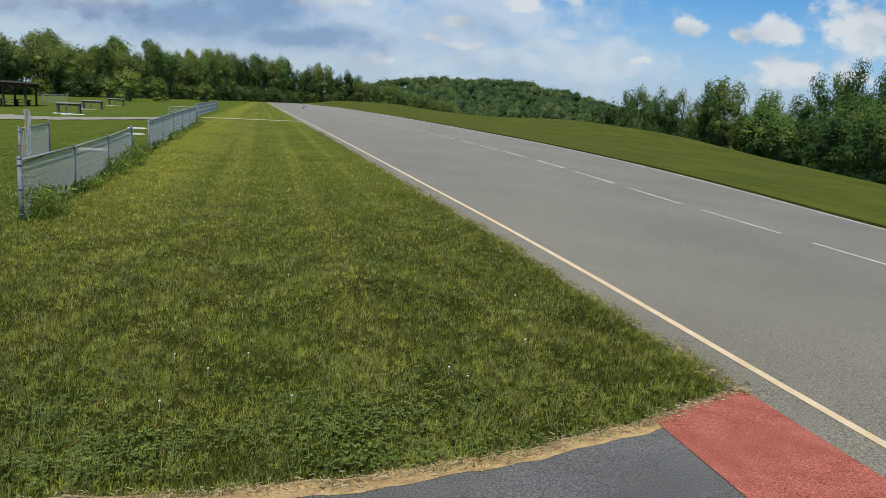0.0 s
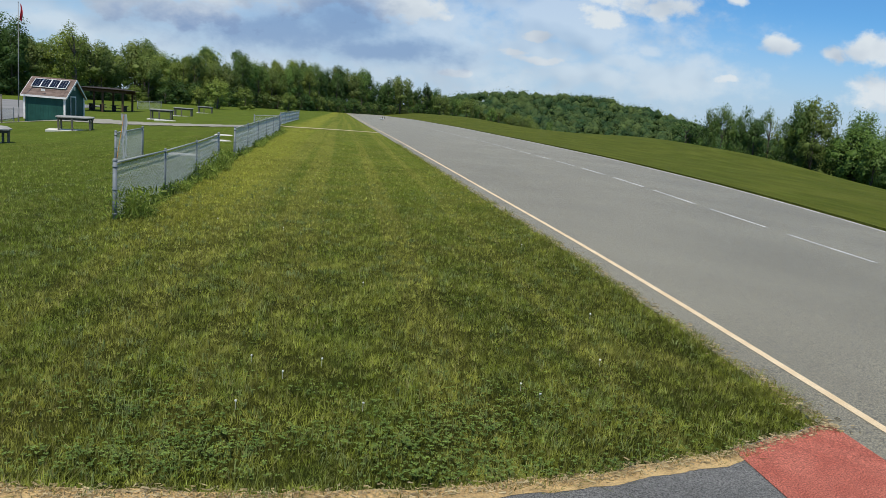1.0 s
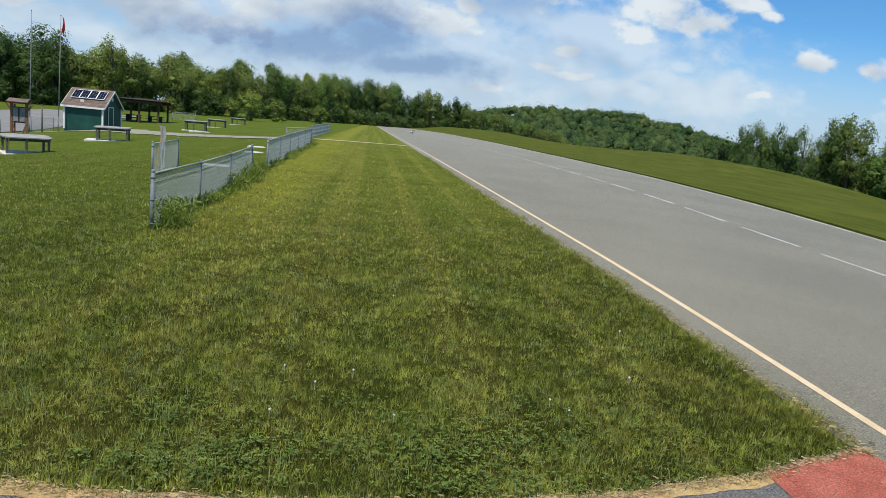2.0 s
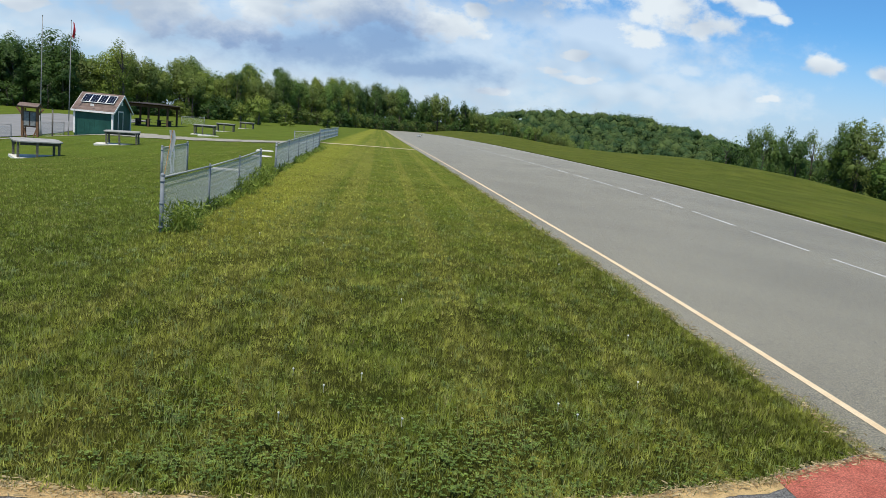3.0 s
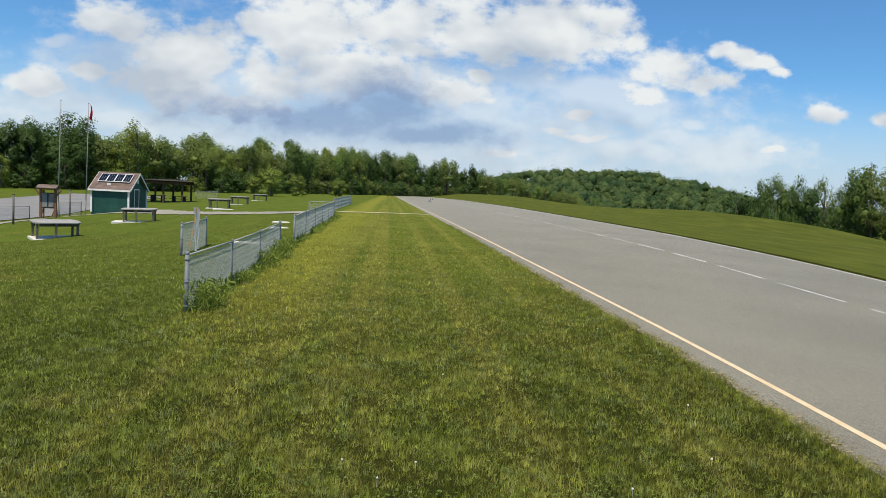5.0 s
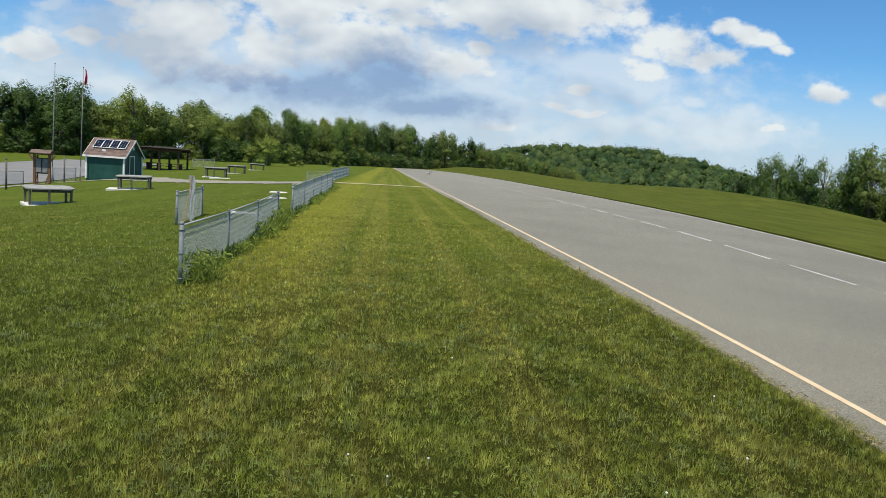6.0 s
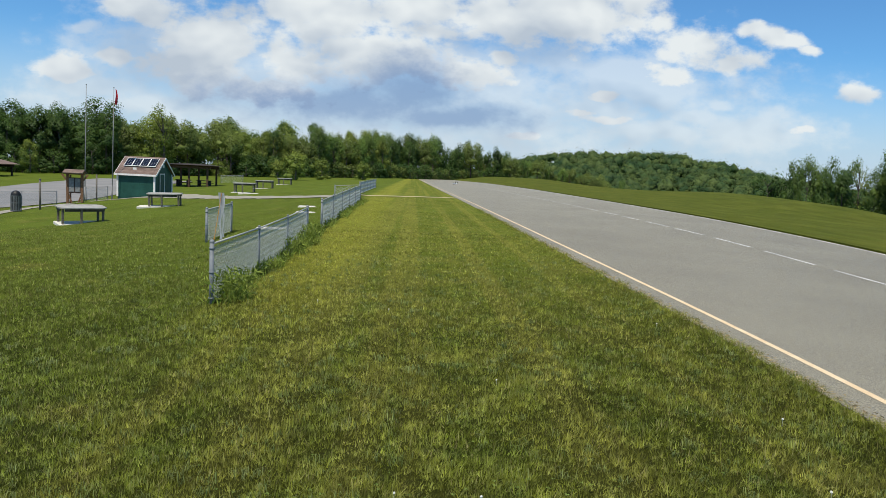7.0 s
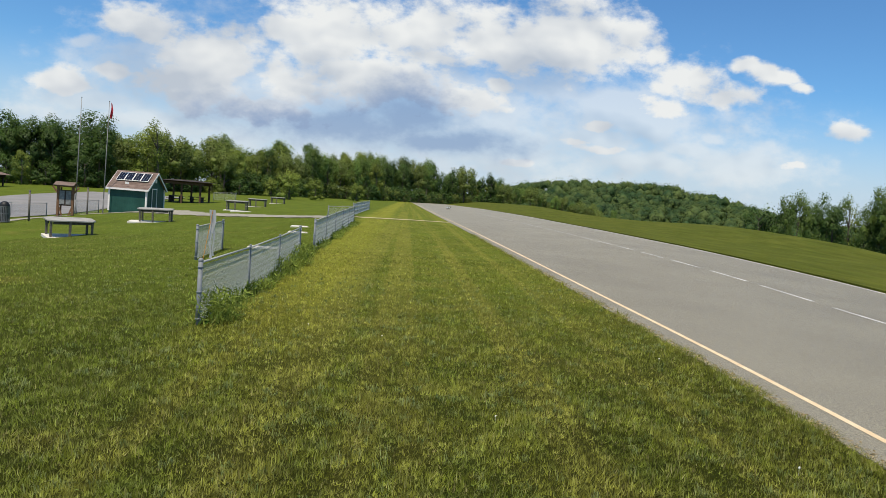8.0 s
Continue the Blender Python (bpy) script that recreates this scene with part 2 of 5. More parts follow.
        # the lighter-toned blades also turn paler over their whole length
        colour = mixed(calc("MULTIPLY", band(shuffled, 0.45, 1.0), 0.38), colour, LAWN_PALE)
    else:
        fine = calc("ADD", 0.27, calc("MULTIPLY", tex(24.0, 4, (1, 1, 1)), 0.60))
        # thatch with the shade between near blades darkened into it, closed turf elsewhere
        thatch_shade = calc("MULTIPLY", band(sx.outputs[1], 21.0, 7.0), band(sx.outputs[0], 17.2, 15.8))
        fine = calc("MULTIPLY", fine, calc("SUBTRACT", 1.0, calc("MULTIPLY", thatch_shade, 0.80)))
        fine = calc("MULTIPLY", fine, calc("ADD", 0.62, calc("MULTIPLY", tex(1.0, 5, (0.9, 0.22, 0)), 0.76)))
    s = n.new("ShaderNodeVectorMath")
    s.operation = "SCALE"
    l.new(colour, s.inputs[0])
    l.new(fine, s.inputs[3])
    l.new(s.outputs[0], b.inputs["Base Color"])
    b.inputs["Roughness"].default_value = 0.6 if blades else 0.95
    b.inputs["Specular IOR Level"].default_value = 0.05
    if blades:
        tr, mx = n.new("ShaderNodeBsdfTranslucent"), n.new("ShaderNodeMixShader")
        l.new(s.outputs[0], tr.inputs[0])
        mx.inputs[0].default_value = 0.35
        l.new(b.outputs[0], mx.inputs[1])
        l.new(tr.outputs[0], mx.inputs[2])
        l.new(mx.outputs[0], n["Material Output"].inputs[0])
    else:
        bp = n.new("ShaderNodeBump")
        bp.inputs["Strength"].default_value, bp.inputs["Distance"].default_value = 0.9, 0.06
        l.new(tex(14.0, 6, (1, 1, 1)), bp.inputs["Height"])
        l.new(bp.outputs[0], b.inputs["Normal"])
    return m


LAWN_A, LAWN_B = (0.188, 0.238, 0.026), (0.258, 0.288, 0.042)
LAWN_LUSH = (0.160, 0.224, 0.027)
LAWN_DEEP = (0.140, 0.178, 0.018)
LAWN_PALE = (0.31, 0.335, 0.15)
LAWN_BLUE, LAWN_DRY, LAWN_LIGHT = (0.155, 0.232, 0.042), (0.35, 0.300, 0.075), (0.34, 0.345, 0.062)
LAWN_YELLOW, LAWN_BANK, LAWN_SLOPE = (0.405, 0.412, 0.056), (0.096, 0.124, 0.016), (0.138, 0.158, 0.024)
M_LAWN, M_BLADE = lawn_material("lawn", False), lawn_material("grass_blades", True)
M_ASPHALT = material("asphalt", [(0.224, 0.197, 0.127), (0.268, 0.238, 0.157)], scale=0.30, fine=75, spread=0.50, rough=0.48, spec=0.9, bump=0.9, bump_scale=120, coords="World", grain=4.0)
M_ASPHALT.node_tree.nodes["Principled BSDF"].inputs["Diffuse Roughness"].default_value = 1.0
M_APRON = material("dark_asphalt", [(0.155, 0.150, 0.136), (0.200, 0.194, 0.176)], scale=1.2, fine=120, spread=0.6, bump=1.0, bump_scale=120, coords="World", grain=3.0)
M_CREAM = material("line_paint", [(0.71, 0.535, 0.315), (0.80, 0.64, 0.41)], scale=4, fine=110, spread=0.16, bump=0.4, bump_scale=150, coords="World", grain=2.5)
M_WHITE = material("white_line_paint", [(0.42, 0.41, 0.38), (0.62, 0.61, 0.57)], scale=1.2, fine=110, spread=0.2, bump=0.4, bump_scale=150, coords="World")
M_YELLOW = material("worn_yellow_paint", [(0.46, 0.31, 0.135), (0.68, 0.47, 0.21)], scale=9, fine=90, spread=0.25, bump=0.8, bump_scale=130, coords="World", grain=2.2)
M_RED = material("red_paint", [(0.47, 0.125, 0.080), (0.57, 0.175, 0.115)], scale=5, fine=110, spread=0.30, bump=1.0, bump_scale=110, coords="World", grain=5.0)
M_GRAVEL = material("gravel", [(0.27, 0.25, 0.19), (0.35, 0.325, 0.255)], scale=2, fine=25, spread=0.15, bump=0.6, coords="World")
M_SAND = material("worn_sand", [(0.40, 0.34, 0.17), (0.52, 0.46, 0.26)], scale=2, fine=25, spread=0.2, bump=0.4, coords="World")
M_CONCRETE = material("concrete", [(0.56, 0.54, 0.46), (0.70, 0.67, 0.59)], scale=2, fine=30, spread=0.15, bump=0.2)
M_LOT = material("parking_asphalt", [(0.21, 0.205, 0.19), (0.26, 0.25, 0.235)], scale=0.3, fine=20, spread=0.15, bump=0.2, coords="World")
M_GALV = material("galvanised_steel", [(0.165, 0.182, 0.188), (0.24, 0.258, 0.262)], scale=9, fine=80, rough=0.6, metal=0.0, spread=0.15, bump=0.05)
# fence steel again, lightened in its colour for sunlight on the top rails
M_RAIL = material("sunlit_rail", [(0.32, 0.33, 0.31), (0.42, 0.43, 0.41)], scale=9, fine=80, rough=0.6, metal=0.0, spread=0.15, bump=0.05)
M_MESH = material("fence_wire", [(0.40, 0.425, 0.41), (0.50, 0.525, 0.51)], scale=6, fine=60, rough=0.6, metal=0.2, spread=0.15, bump=0)
M_WOOD = material("weathered_wood", [(0.10, 0.088, 0.072), (0.18, 0.160, 0.135)], scale=6, fine=50, spread=0.25, stretch=(1, 1, 6), bump=0.3)
M_APRONWOOD = material("bench_frame_wood", [(0.050, 0.044, 0.034), (0.095, 0.084, 0.066)], scale=6, fine=50, spread=0.25, bump=0.3)
M_TOP = material("bench_top", [(0.28, 0.27, 0.245), (0.38, 0.37, 0.335)], scale=3, fine=40, spread=0.15, bump=0.1)
M_BROWN = material("brown_timber", [(0.12, 0.065, 0.035), (0.22, 0.12, 0.065)], scale=6, fine=50, spread=0.25, stretch=(4, 4, 1), bump=0.2)
M_DARKWOOD = material("dark_timber", [(0.035, 0.026, 0.02), (0.065, 0.048, 0.036)], scale=6, fine=50, spread=0.25, bump=0.2)
M_STAIN = material("stained_timber", [(0.060, 0.036, 0.022), (0.105, 0.062, 0.036)], scale=6, fine=50, spread=0.25, stretch=(4, 4, 1), bump=0.2)
M_GREEN = material("green_siding", [(0.010, 0.058, 0.044), (0.016, 0.082, 0.062)], scale=1.5, fine=30, spread=0.15, rough=0.6, bump=0.1)
M_TRIM = material("white_trim", [(0.70, 0.68, 0.64), (0.80, 0.78, 0.74)], scale=5, fine=40, spread=0.1, rough=0.6, bump=0.05)
M_SHINGLE = material("brown_shingle", [(0.15, 0.105, 0.085), (0.22, 0.16, 0.13)], scale=3, fine=40, spread=0.3, random=0.2, rough=0.9, bump=0.4)
M_PANEL = material("solar_cell", [(0.008, 0.009, 0.014), (0.016, 0.018, 0.028)], scale=3, fine=30, spread=0.1, rough=0.12, spec=0.6, bump=0)
M_BARK = material("bark", [(0.06, 0.05, 0.04), (0.13, 0.11, 0.09)], scale=5, fine=40, spread=0.3, bump=0.6)
M_POLE = material("pole_metal", [(0.20, 0.20, 0.19), (0.27, 0.27, 0.26)], scale=3, fine=40, rough=0.6, metal=0.0, spread=0.1, bump=0)
M_FLAG = material("red_cloth", [(0.60, 0.06, 0.09), (0.70, 0.09, 0.12)], scale=4, fine=40, spread=0.1, bump=0.1, translucent=0.3)
M_RIBBON = material("white_ribbon", [(0.68, 0.68, 0.66), (0.78, 0.78, 0.76)], scale=4, fine=40, spread=0.1, bump=0.1, translucent=0.3)
M_ORANGE = material("orange_rod", [(0.60, 0.28, 0.06), (0.72, 0.36, 0.10)], scale=4, fine=40, spread=0.1, bump=0)
M_BIN = material("bin_metal", [(0.12, 0.125, 0.125), (0.19, 0.195, 0.195)], scale=5, fine=40, rough=0.5, metal=0.4, spread=0.2, bump=0.05)
M_BLACK = material("black_plastic", [(0.012, 0.012, 0.012), (0.025, 0.025, 0.025)], scale=5, fine=40, rough=0.5, spread=0.1, bump=0)
M_PAPER = material("notice_board", [(0.13, 0.135, 0.135), (0.24, 0.245, 0.24)], scale=6, fine=30, spread=0.2, rough=0.4, bump=0)
M_JET = material("grey_model_paint", [(0.55, 0.57, 0.60), (0.68, 0.69, 0.70)], scale=8, fine=40, rough=0.4, spread=0.1, bump=0)
M_TUFT = material("coarse_grass", [(0.17, 0.225, 0.055), (0.28, 0.32, 0.11)], scale=2, fine=30, spread=0.2, island=0.4, translucent=0.35, rough=0.5, bump=0, coords="World")
M_STRAW = material("dry_clippings", [(0.36, 0.27, 0.13), (0.52, 0.42, 0.24)], scale=8, fine=60, spread=0.25, island=0.35, bump=0, coords="World")
M_WEED = material("weed_leaves", [(0.135, 0.195, 0.024), (0.280, 0.335, 0.055)], scale=6, fine=30, spread=0.3, island=0.4, translucent=0.35, rough=0.55, bump=0, coords="World")
M_CLOVERLEAF = material("clover_leaves", [(0.108, 0.175, 0.030), (0.205, 0.280, 0.058)], scale=6, fine=30, spread=0.3, island=0.4, translucent=0.3, rough=0.55, bump=0, coords="World")
M_CLOVER = material("clover_flower", [(0.70, 0.70, 0.60), (0.80, 0.78, 0.70)], scale=6, fine=60, spread=0.2, bump=0.2)
LEAVES = [
    material("leaves_deep", [(0.044, 0.093, 0.019), (0.089, 0.154, 0.030)], scale=0.35, fine=1.2, spread=0.3, random=0.22, island=0.07, translucent=0.42, rough=0.55, bump=0, coords="World"),
    material("leaves_fresh", [(0.138, 0.197, 0.032), (0.228, 0.281, 0.049)], scale=0.3, fine=1.2, spread=0.3, random=0.2, island=0.07, translucent=0.42, rough=0.55, bump=0, coords="World"),
    material("leaves_mid", [(0.087, 0.159, 0.030), (0.146, 0.225, 0.043)], scale=0.3, fine=1.2, spread=0.3, random=0.25, island=0.07, translucent=0.42, rough=0.55, bump=0, coords="World"),
    material("leaves_olive", [(0.110, 0.160, 0.034), (0.180, 0.228, 0.050)], scale=0.3, fine=1.2, spread=0.3, random=0.25, island=0.08, translucent=0.42, rough=0.55, bump=0, coords="World"),
]
M_WOODS = material("far_woods_leaves", [(0.034, 0.080, 0.022), (0.098, 0.142, 0.034)], scale=0.10, fine=0.28, spread=0.55, island=0.05, translucent=0.3, rough=0.7, bump=0, coords="World", low=0.40, high=0.60)


# ---- mesh helpers ----
def mesh_object(name, bm, mat, smooth=False):
    me = bpy.data.meshes.new(name)
    bm.normal_update()
    bm.to_mesh(me)
    bm.free()
    me.materials.append(mat)
    if smooth:
        for p in me.polygons:
            p.use_smooth = True
    return new(name, me)


def part(name, bm, mat, parent, label="", smooth=False):
    ob = mesh_object(name, bm, mat, smooth)
    ob.parent = parent
    if label:
        ob["label"] = label
    return ob


def raw_mesh(name, verts, faces, mat, smooth=False):
    """A mesh from arrays of corners and of faces of one size."""
    verts, faces = np.asarray(verts, np.float32), np.asarray(faces, np.int32)
    me = bpy.data.meshes.new(name)
    size = faces.shape[1]
    me.vertices.add(len(verts))
    me.vertices.foreach_set("co", verts.ravel())
    me.loops.add(faces.size)
    me.loops.foreach_set("vertex_index", faces.ravel())
    me.polygons.add(len(faces))
    me.polygons.foreach_set("loop_start", np.arange(0, faces.size, size, dtype=np.int32))
    me.polygons.foreach_set("use_smooth", np.full(len(faces), smooth))
    me.update(calc_edges=True)
    me.validate()
    me.materials.append(mat)
    return me


def add_box(bm, size, at=(0, 0, 0), rot=(0, 0, 0), bevel=0.0):
    m = pose(*at, *rot) @ Matrix.Diagonal((*size, 1))
    made = bmesh.ops.create_cube(bm, size=1, matrix=m)["verts"]
    if bevel:
        edges = list({e for v in made for e in v.link_edges})
        bmesh.ops.bevel(bm, geom=edges, offset=bevel, segments=1, affect="EDGES", profile=0.5)
    return bm


def add_rod(bm, a, b, r1, r2=None, n=8, caps=True):
    a, b = Vector(a), Vector(b)
    d = b - a
    m = Matrix.Translation((a + b) / 2) @ d.to_track_quat("Z", "Y").to_matrix().to_4x4()
    bmesh.ops.create_cone(bm, cap_ends=caps, segments=n, radius1=r1, radius2=r1 if r2 is None else r2, depth=d.length, matrix=m)
    return bm


def boxed(size, at=(0, 0, 0), rot=(0, 0, 0), bevel=0.0):
    return add_box(bmesh.new(), size, at, rot, bevel)


def rodded(a, b, r1, r2=None, n=8):
    return add_rod(bmesh.new(), a, b, r1, r2, n)


def thing(name, at, rz=0.0, label="", category="", group="", kind=""):
    ob = new(name)
    ob.matrix_basis = pose(*at, 0, 0, rz)
    return tagged(ob, label, category, group, kind)


# ---- the lie of the land ----
SKEW = 0.012  # the runway runs slightly to the left of the fence line
COLUMNS = [
    (-90, [0, 60, 120, 200, 330], [-1.5, -1.9, -1.0, 0.0, 0.5]),
    (-26, [0, 30, 55, 66, 88, 140, 220, 330], [-0.7, -1.20, -1.46, -1.45, -0.6, 0.2, 0.6, 0.4]),
    (-17, [0, 20, 34, 44, 60, 90, 140, 220, 330], [-0.25, -0.90, -1.29, -0.78, -0.28, 0.05, 0.45, 0.8, 0.6]),
    (-6, [0, 14, 24, 40, 60, 100, 200, 330], [0, -0.16, -0.07, 0.20, 0.43, 0.70, 1.0, 0.9]),
    (-3.2, [0, 5, 11.5, 17, 20.6, 23.6, 39, 46, 60, 100, 200, 290, 340], [0, -0.03, -0.09, -0.07, 0.05, 0.12, 0.41, 0.51, 0.63, 0.83, 1.1, 1.3, -1]),
    (3.98, [0, 3, 4.5, 6, 8, 11, 16, 25, 45, 100, 173, 285, 340], [-0.09, -0.075, -0.048, 0.0, 0.04, 0.087, 0.12, 0.182, 0.30, 0.503, 0.84, 1.3, -2]),
    (10.7, [0, 8, 12, 15.7, 19.4, 23.1, 26.8, 36, 50, 73, 118, 173, 285, 340], [-0.42, -0.36, -0.26, -0.155, -0.045, 0.085, 0.195, 0.33, 0.47, 0.60, 0.85, 1.05, 1.35, -2]),
    (17.0, [0, 12, 17, 22, 30, 42, 62, 100, 160, 270, 300, 340], [-1.0, -0.76, -0.60, -0.32, 0.0, 0.29, 0.54, 0.91, 1.23, 1.32, 1.4, -2]),
    (30.1, [0, 27, 60, 82, 103, 110, 120, 143, 176, 215, 294, 300, 340], [-0.68, -0.41, 0.15, 0.62, 0.98, 1.06, 1.6, 2.3, 3.0, 3.1, 3.3, 3.3, -2]),
    (43.8, [0, 30, 43, 52, 61, 66.5, 71, 76, 82, 89, 97, 106.6, 118, 132, 150, 175, 200, 287, 300, 340],
     [-3.0, -2.2, -1.4, -0.75, -0.1, 0.55, 0.9, 1.15, 1.42, 1.62, 1.8, 1.78, 1.53, 1.06, 0.6, 0.2, 0.5, 2.0, 2.4, -4]),
    (65.8, [0, 54.8, 95.9, 137, 178.1, 234.3, 287.7, 300, 340], [-4.79, -4.79, -3.7, -3.42, -3.42, -2.05, 0, 1.37, -6]),
    (123.3, [0, 82.2, 164.4, 274, 300, 340], [-13.01, -13.01, -13.01, -10.27, -10.27, -6]),
    (520, [0, 60, 120, 200, 340], [-14, -14, -14, -13, -12]),
]


def height(x, y):
    """The ground's height at x, y (arrays)."""
    x, y = np.broadcast_arrays(np.asarray(x, float), np.asarray(y, float))
    u = x + SKEW * np.clip(y, 0, 300)
    zs = np.stack([sum(np.interp(y + s * (1 + 0.06 * np.abs(y)), ys, z) for s in (-1, 0, 1)) / 3 for _, ys, z in COLUMNS])
    us = np.array([c[0] for c in COLUMNS], float)
    i = np.clip(np.searchsorted(us, u) - 1, 0, len(us) - 2)
    t = np.clip((u - us[i]) / (us[i + 1] - us[i]), 0, 1)
    a, b = np.take_along_axis(zs, i[None], 0)[0], np.take_along_axis(zs, i[None] + 1, 0)[0]
    return a + (b - a) * t


def ground_z(x, y):
    return float(height(x, y))


def road_x(u, y):
    return u - SKEW * np.clip(y, 0, 300)


def sheet(name, us, ys, mat, lift_by, thick=0.0):
    """A strip along the runway over the columns us that follows the ground."""
    verts, faces, n = [], [], len(us)
    for y in ys:
        x = road_x(np.asarray(us, float), y)
        z = height(x, np.full(n, y)) + lift_by
        verts += list(zip(x, np.full(n, y), z))
    for j in range(len(ys) - 1):
        for i in range(n - 1):
            k = j * n + i
            faces.append((k, k + 1, k + n + 1, k + n))
    if thick:
        rim = [i for i in range(n)] + [j * n + n - 1 for j in range(1, len(ys))]
        rim += [(len(ys) - 1) * n + i for i in range(n - 2, -1, -1)] + [j * n for j in range(len(ys) - 2, 0, -1)]
        first = len(verts)
        verts += [(verts[r][0], verts[r][1], verts[r][2] - thick) for r in rim]
        for k in range(len(rim)):
            k2 = (k + 1) % len(rim)
            faces.append((rim[k2], rim[k], first + k, first + k2))
    return new(name, raw_mesh(name, verts, faces, mat))


def ground():
    """One sheet to the horizon, sunk under the pavements."""
    xs = np.concatenate([[-2500, -1200, -600, -300, -180], np.arange(-120, -30, 6), np.arange(-30, -8, 1.0), np.arange(-8, 21, 0.35), np.arange(21, 66, 1.5),
                         np.arange(66, 140, 8), [180, 300, 600, 1200, 2500]])
    ys = np.concatenate([[-2500, -900, -300, -100, -40, -15, -6], np.arange(-2, 12, 0.35), np.arange(12, 60, 1.2), np.arange(60, 130, 3.0), np.arange(130, 345, 6.0),
                         [360, 420, 600, 1000, 2500]])
    gx, gy = np.meshgrid(xs, ys)
    gz = height(gx, np.clip(gy, 0, 345))
    u = gx + SKEW * np.clip(gy, 0, 300)
    road = (u > RUN_LEFT + 0.45) & (u < RUN_RIGHT - 0.45) & (gy < 300)
    apron = (gy < grass_edge(gx) - 0.5) & (gx > -12) & (gx < 6)
    gz = gz - 0.15 * (road | apron) - 0.002 * ((gy > 3) & (gy < 110) & ~road)
    n = len(xs)
    k = (np.arange(len(ys) - 1)[:, None] * n + np.arange(n - 1)[None]).ravel()
    faces = np.stack([k, k + 1, k + n + 1, k + n], 1)
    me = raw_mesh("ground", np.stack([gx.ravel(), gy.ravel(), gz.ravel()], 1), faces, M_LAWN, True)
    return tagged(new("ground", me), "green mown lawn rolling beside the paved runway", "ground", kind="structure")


RUN_LEFT, RUN_LINE, RUN_MID, RUN_RIGHT = 3.53, 3.984, 10.70, 17.0


def grass_edge(x):
    """How far ahead the apron's curved border with the lawn lies."""
    x = np.asarray(x, float)
    return 3.385 + 0.068 * np.clip(x + 0.4, 0, 9) ** 2 + 0.055 * np.clip(-0.4 - x, 0, 20) ** 1.7 + 0.012 * np.sin(x * 7) + 0.008 * np.sin(x * 17 + 1)


ground()
run_ys = np.concatenate([[-120, -60, -30, -12], np.arange(-6, 60, 0.8), np.arange(60, 296, 4.0)])
runway = tagged(sheet("runway", (RUN_LEFT, 3.98, 5.3, 7.0, 8.8, 10.7, 12.6, 14.6, 16.2, RUN_RIGHT), run_ys, M_ASPHALT, 0.012, 0.2),
                "worn grey asphalt model aircraft runway with painted lines", "runway", kind="structure")


def painted(name, u0, u1, y0, y1, mat, label, lift_by=0.015):
    ys = [y0] + [y for y in run_ys if y0 < y < y1] + [y1]
    return tagged(sheet(name, (u0, u1), ys, mat, lift_by), label, "line marking", kind="structure")


painted("edge_line", RUN_LINE - 0.043, RUN_LINE + 0.043, -40, 290, M_CREAM, "cream-yellow painted edge line on the asphalt")
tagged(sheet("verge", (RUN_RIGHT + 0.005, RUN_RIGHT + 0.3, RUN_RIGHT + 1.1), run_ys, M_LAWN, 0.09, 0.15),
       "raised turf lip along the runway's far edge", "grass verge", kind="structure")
painted("edge_line", RUN_RIGHT - 0.32, RUN_RIGHT - 0.14, -40, 290, M_WHITE, "white painted edge line along the far verge")
for k in range(-6, 24):
    y0 = 16.56 + 3.72 * k
    painted("centre_dash", RUN_MID - 0.065, RUN_MID + 0.065, y0, y0 + 2.82, M_WHITE, "white dash of the runway centre line")


def apron():
    """The dark asphalt apron with its curved border."""
    ts = np.linspace(0, 1, 160)
    verts, faces = [], []
    for t in ts:
        e = float(grass_edge(-12 + 15.5 * t)) + 0.03
        for y in (-14, -4, 0, 2, e):
            x = -12 + (float(road_x(RUN_LEFT, y)) + 12) * t
            verts.append((x, y, ground_z(x, max(y, 0)) + 0.0115))
    for i in range(len(ts) - 1):
        for j in range(4):
            k = i * 5 + j
            faces.append((k, k + 5, k + 6, k + 1))
    return tagged(new("apron", raw_mesh("apron", verts, faces, M_APRON)), "dark grey asphalt apron beside the runway", "pavement", kind="structure")


apron()


def border_line():
    xs = np.linspace(-12, 2.597, 420)
    verts, faces = [], []
    rng = np.random.default_rng(5)
    for x in xs:
        e = float(grass_edge(x))
        w = 0.115 + 0.008 * math.sin(x * 3) + rng.uniform(-0.005, 0.005)
        for y in (e - w, e + 0.03):
            verts.append((x, y, ground_z(x, y) + 0.015))
    for i in range(len(xs) - 1):
        k = i * 2
        faces.append((k, k + 2, k + 3, k + 1))
    return tagged(new("border_line", raw_mesh("border_line", verts, faces, M_YELLOW)), "worn ochre-yellow painted line bordering the apron", "line marking", kind="structure")


border_line()


def red_box():
    verts, faces = [], []
    xs = np.linspace(2.60, 3.56, 20)
    for x in xs:
        for y in (-3.0, 1.0, float(grass_edge(x)) + 0.02):
            verts.append((x, y, ground_z(x, max(y, 0)) + 0.015))
    for i in range(len(xs) - 1):
        for j in range(2):
            k = i * 3 + j
            faces.append((k, k + 3, k + 4, k + 1))
    return tagged(new("red_box", raw_mesh("red_box", verts, faces, M_RED)), "faded red painted rectangle on the asphalt apron", "pavement marking", kind="structure")


red_box()


# ---- chain-link fence ----
FENCE_X = -3.2


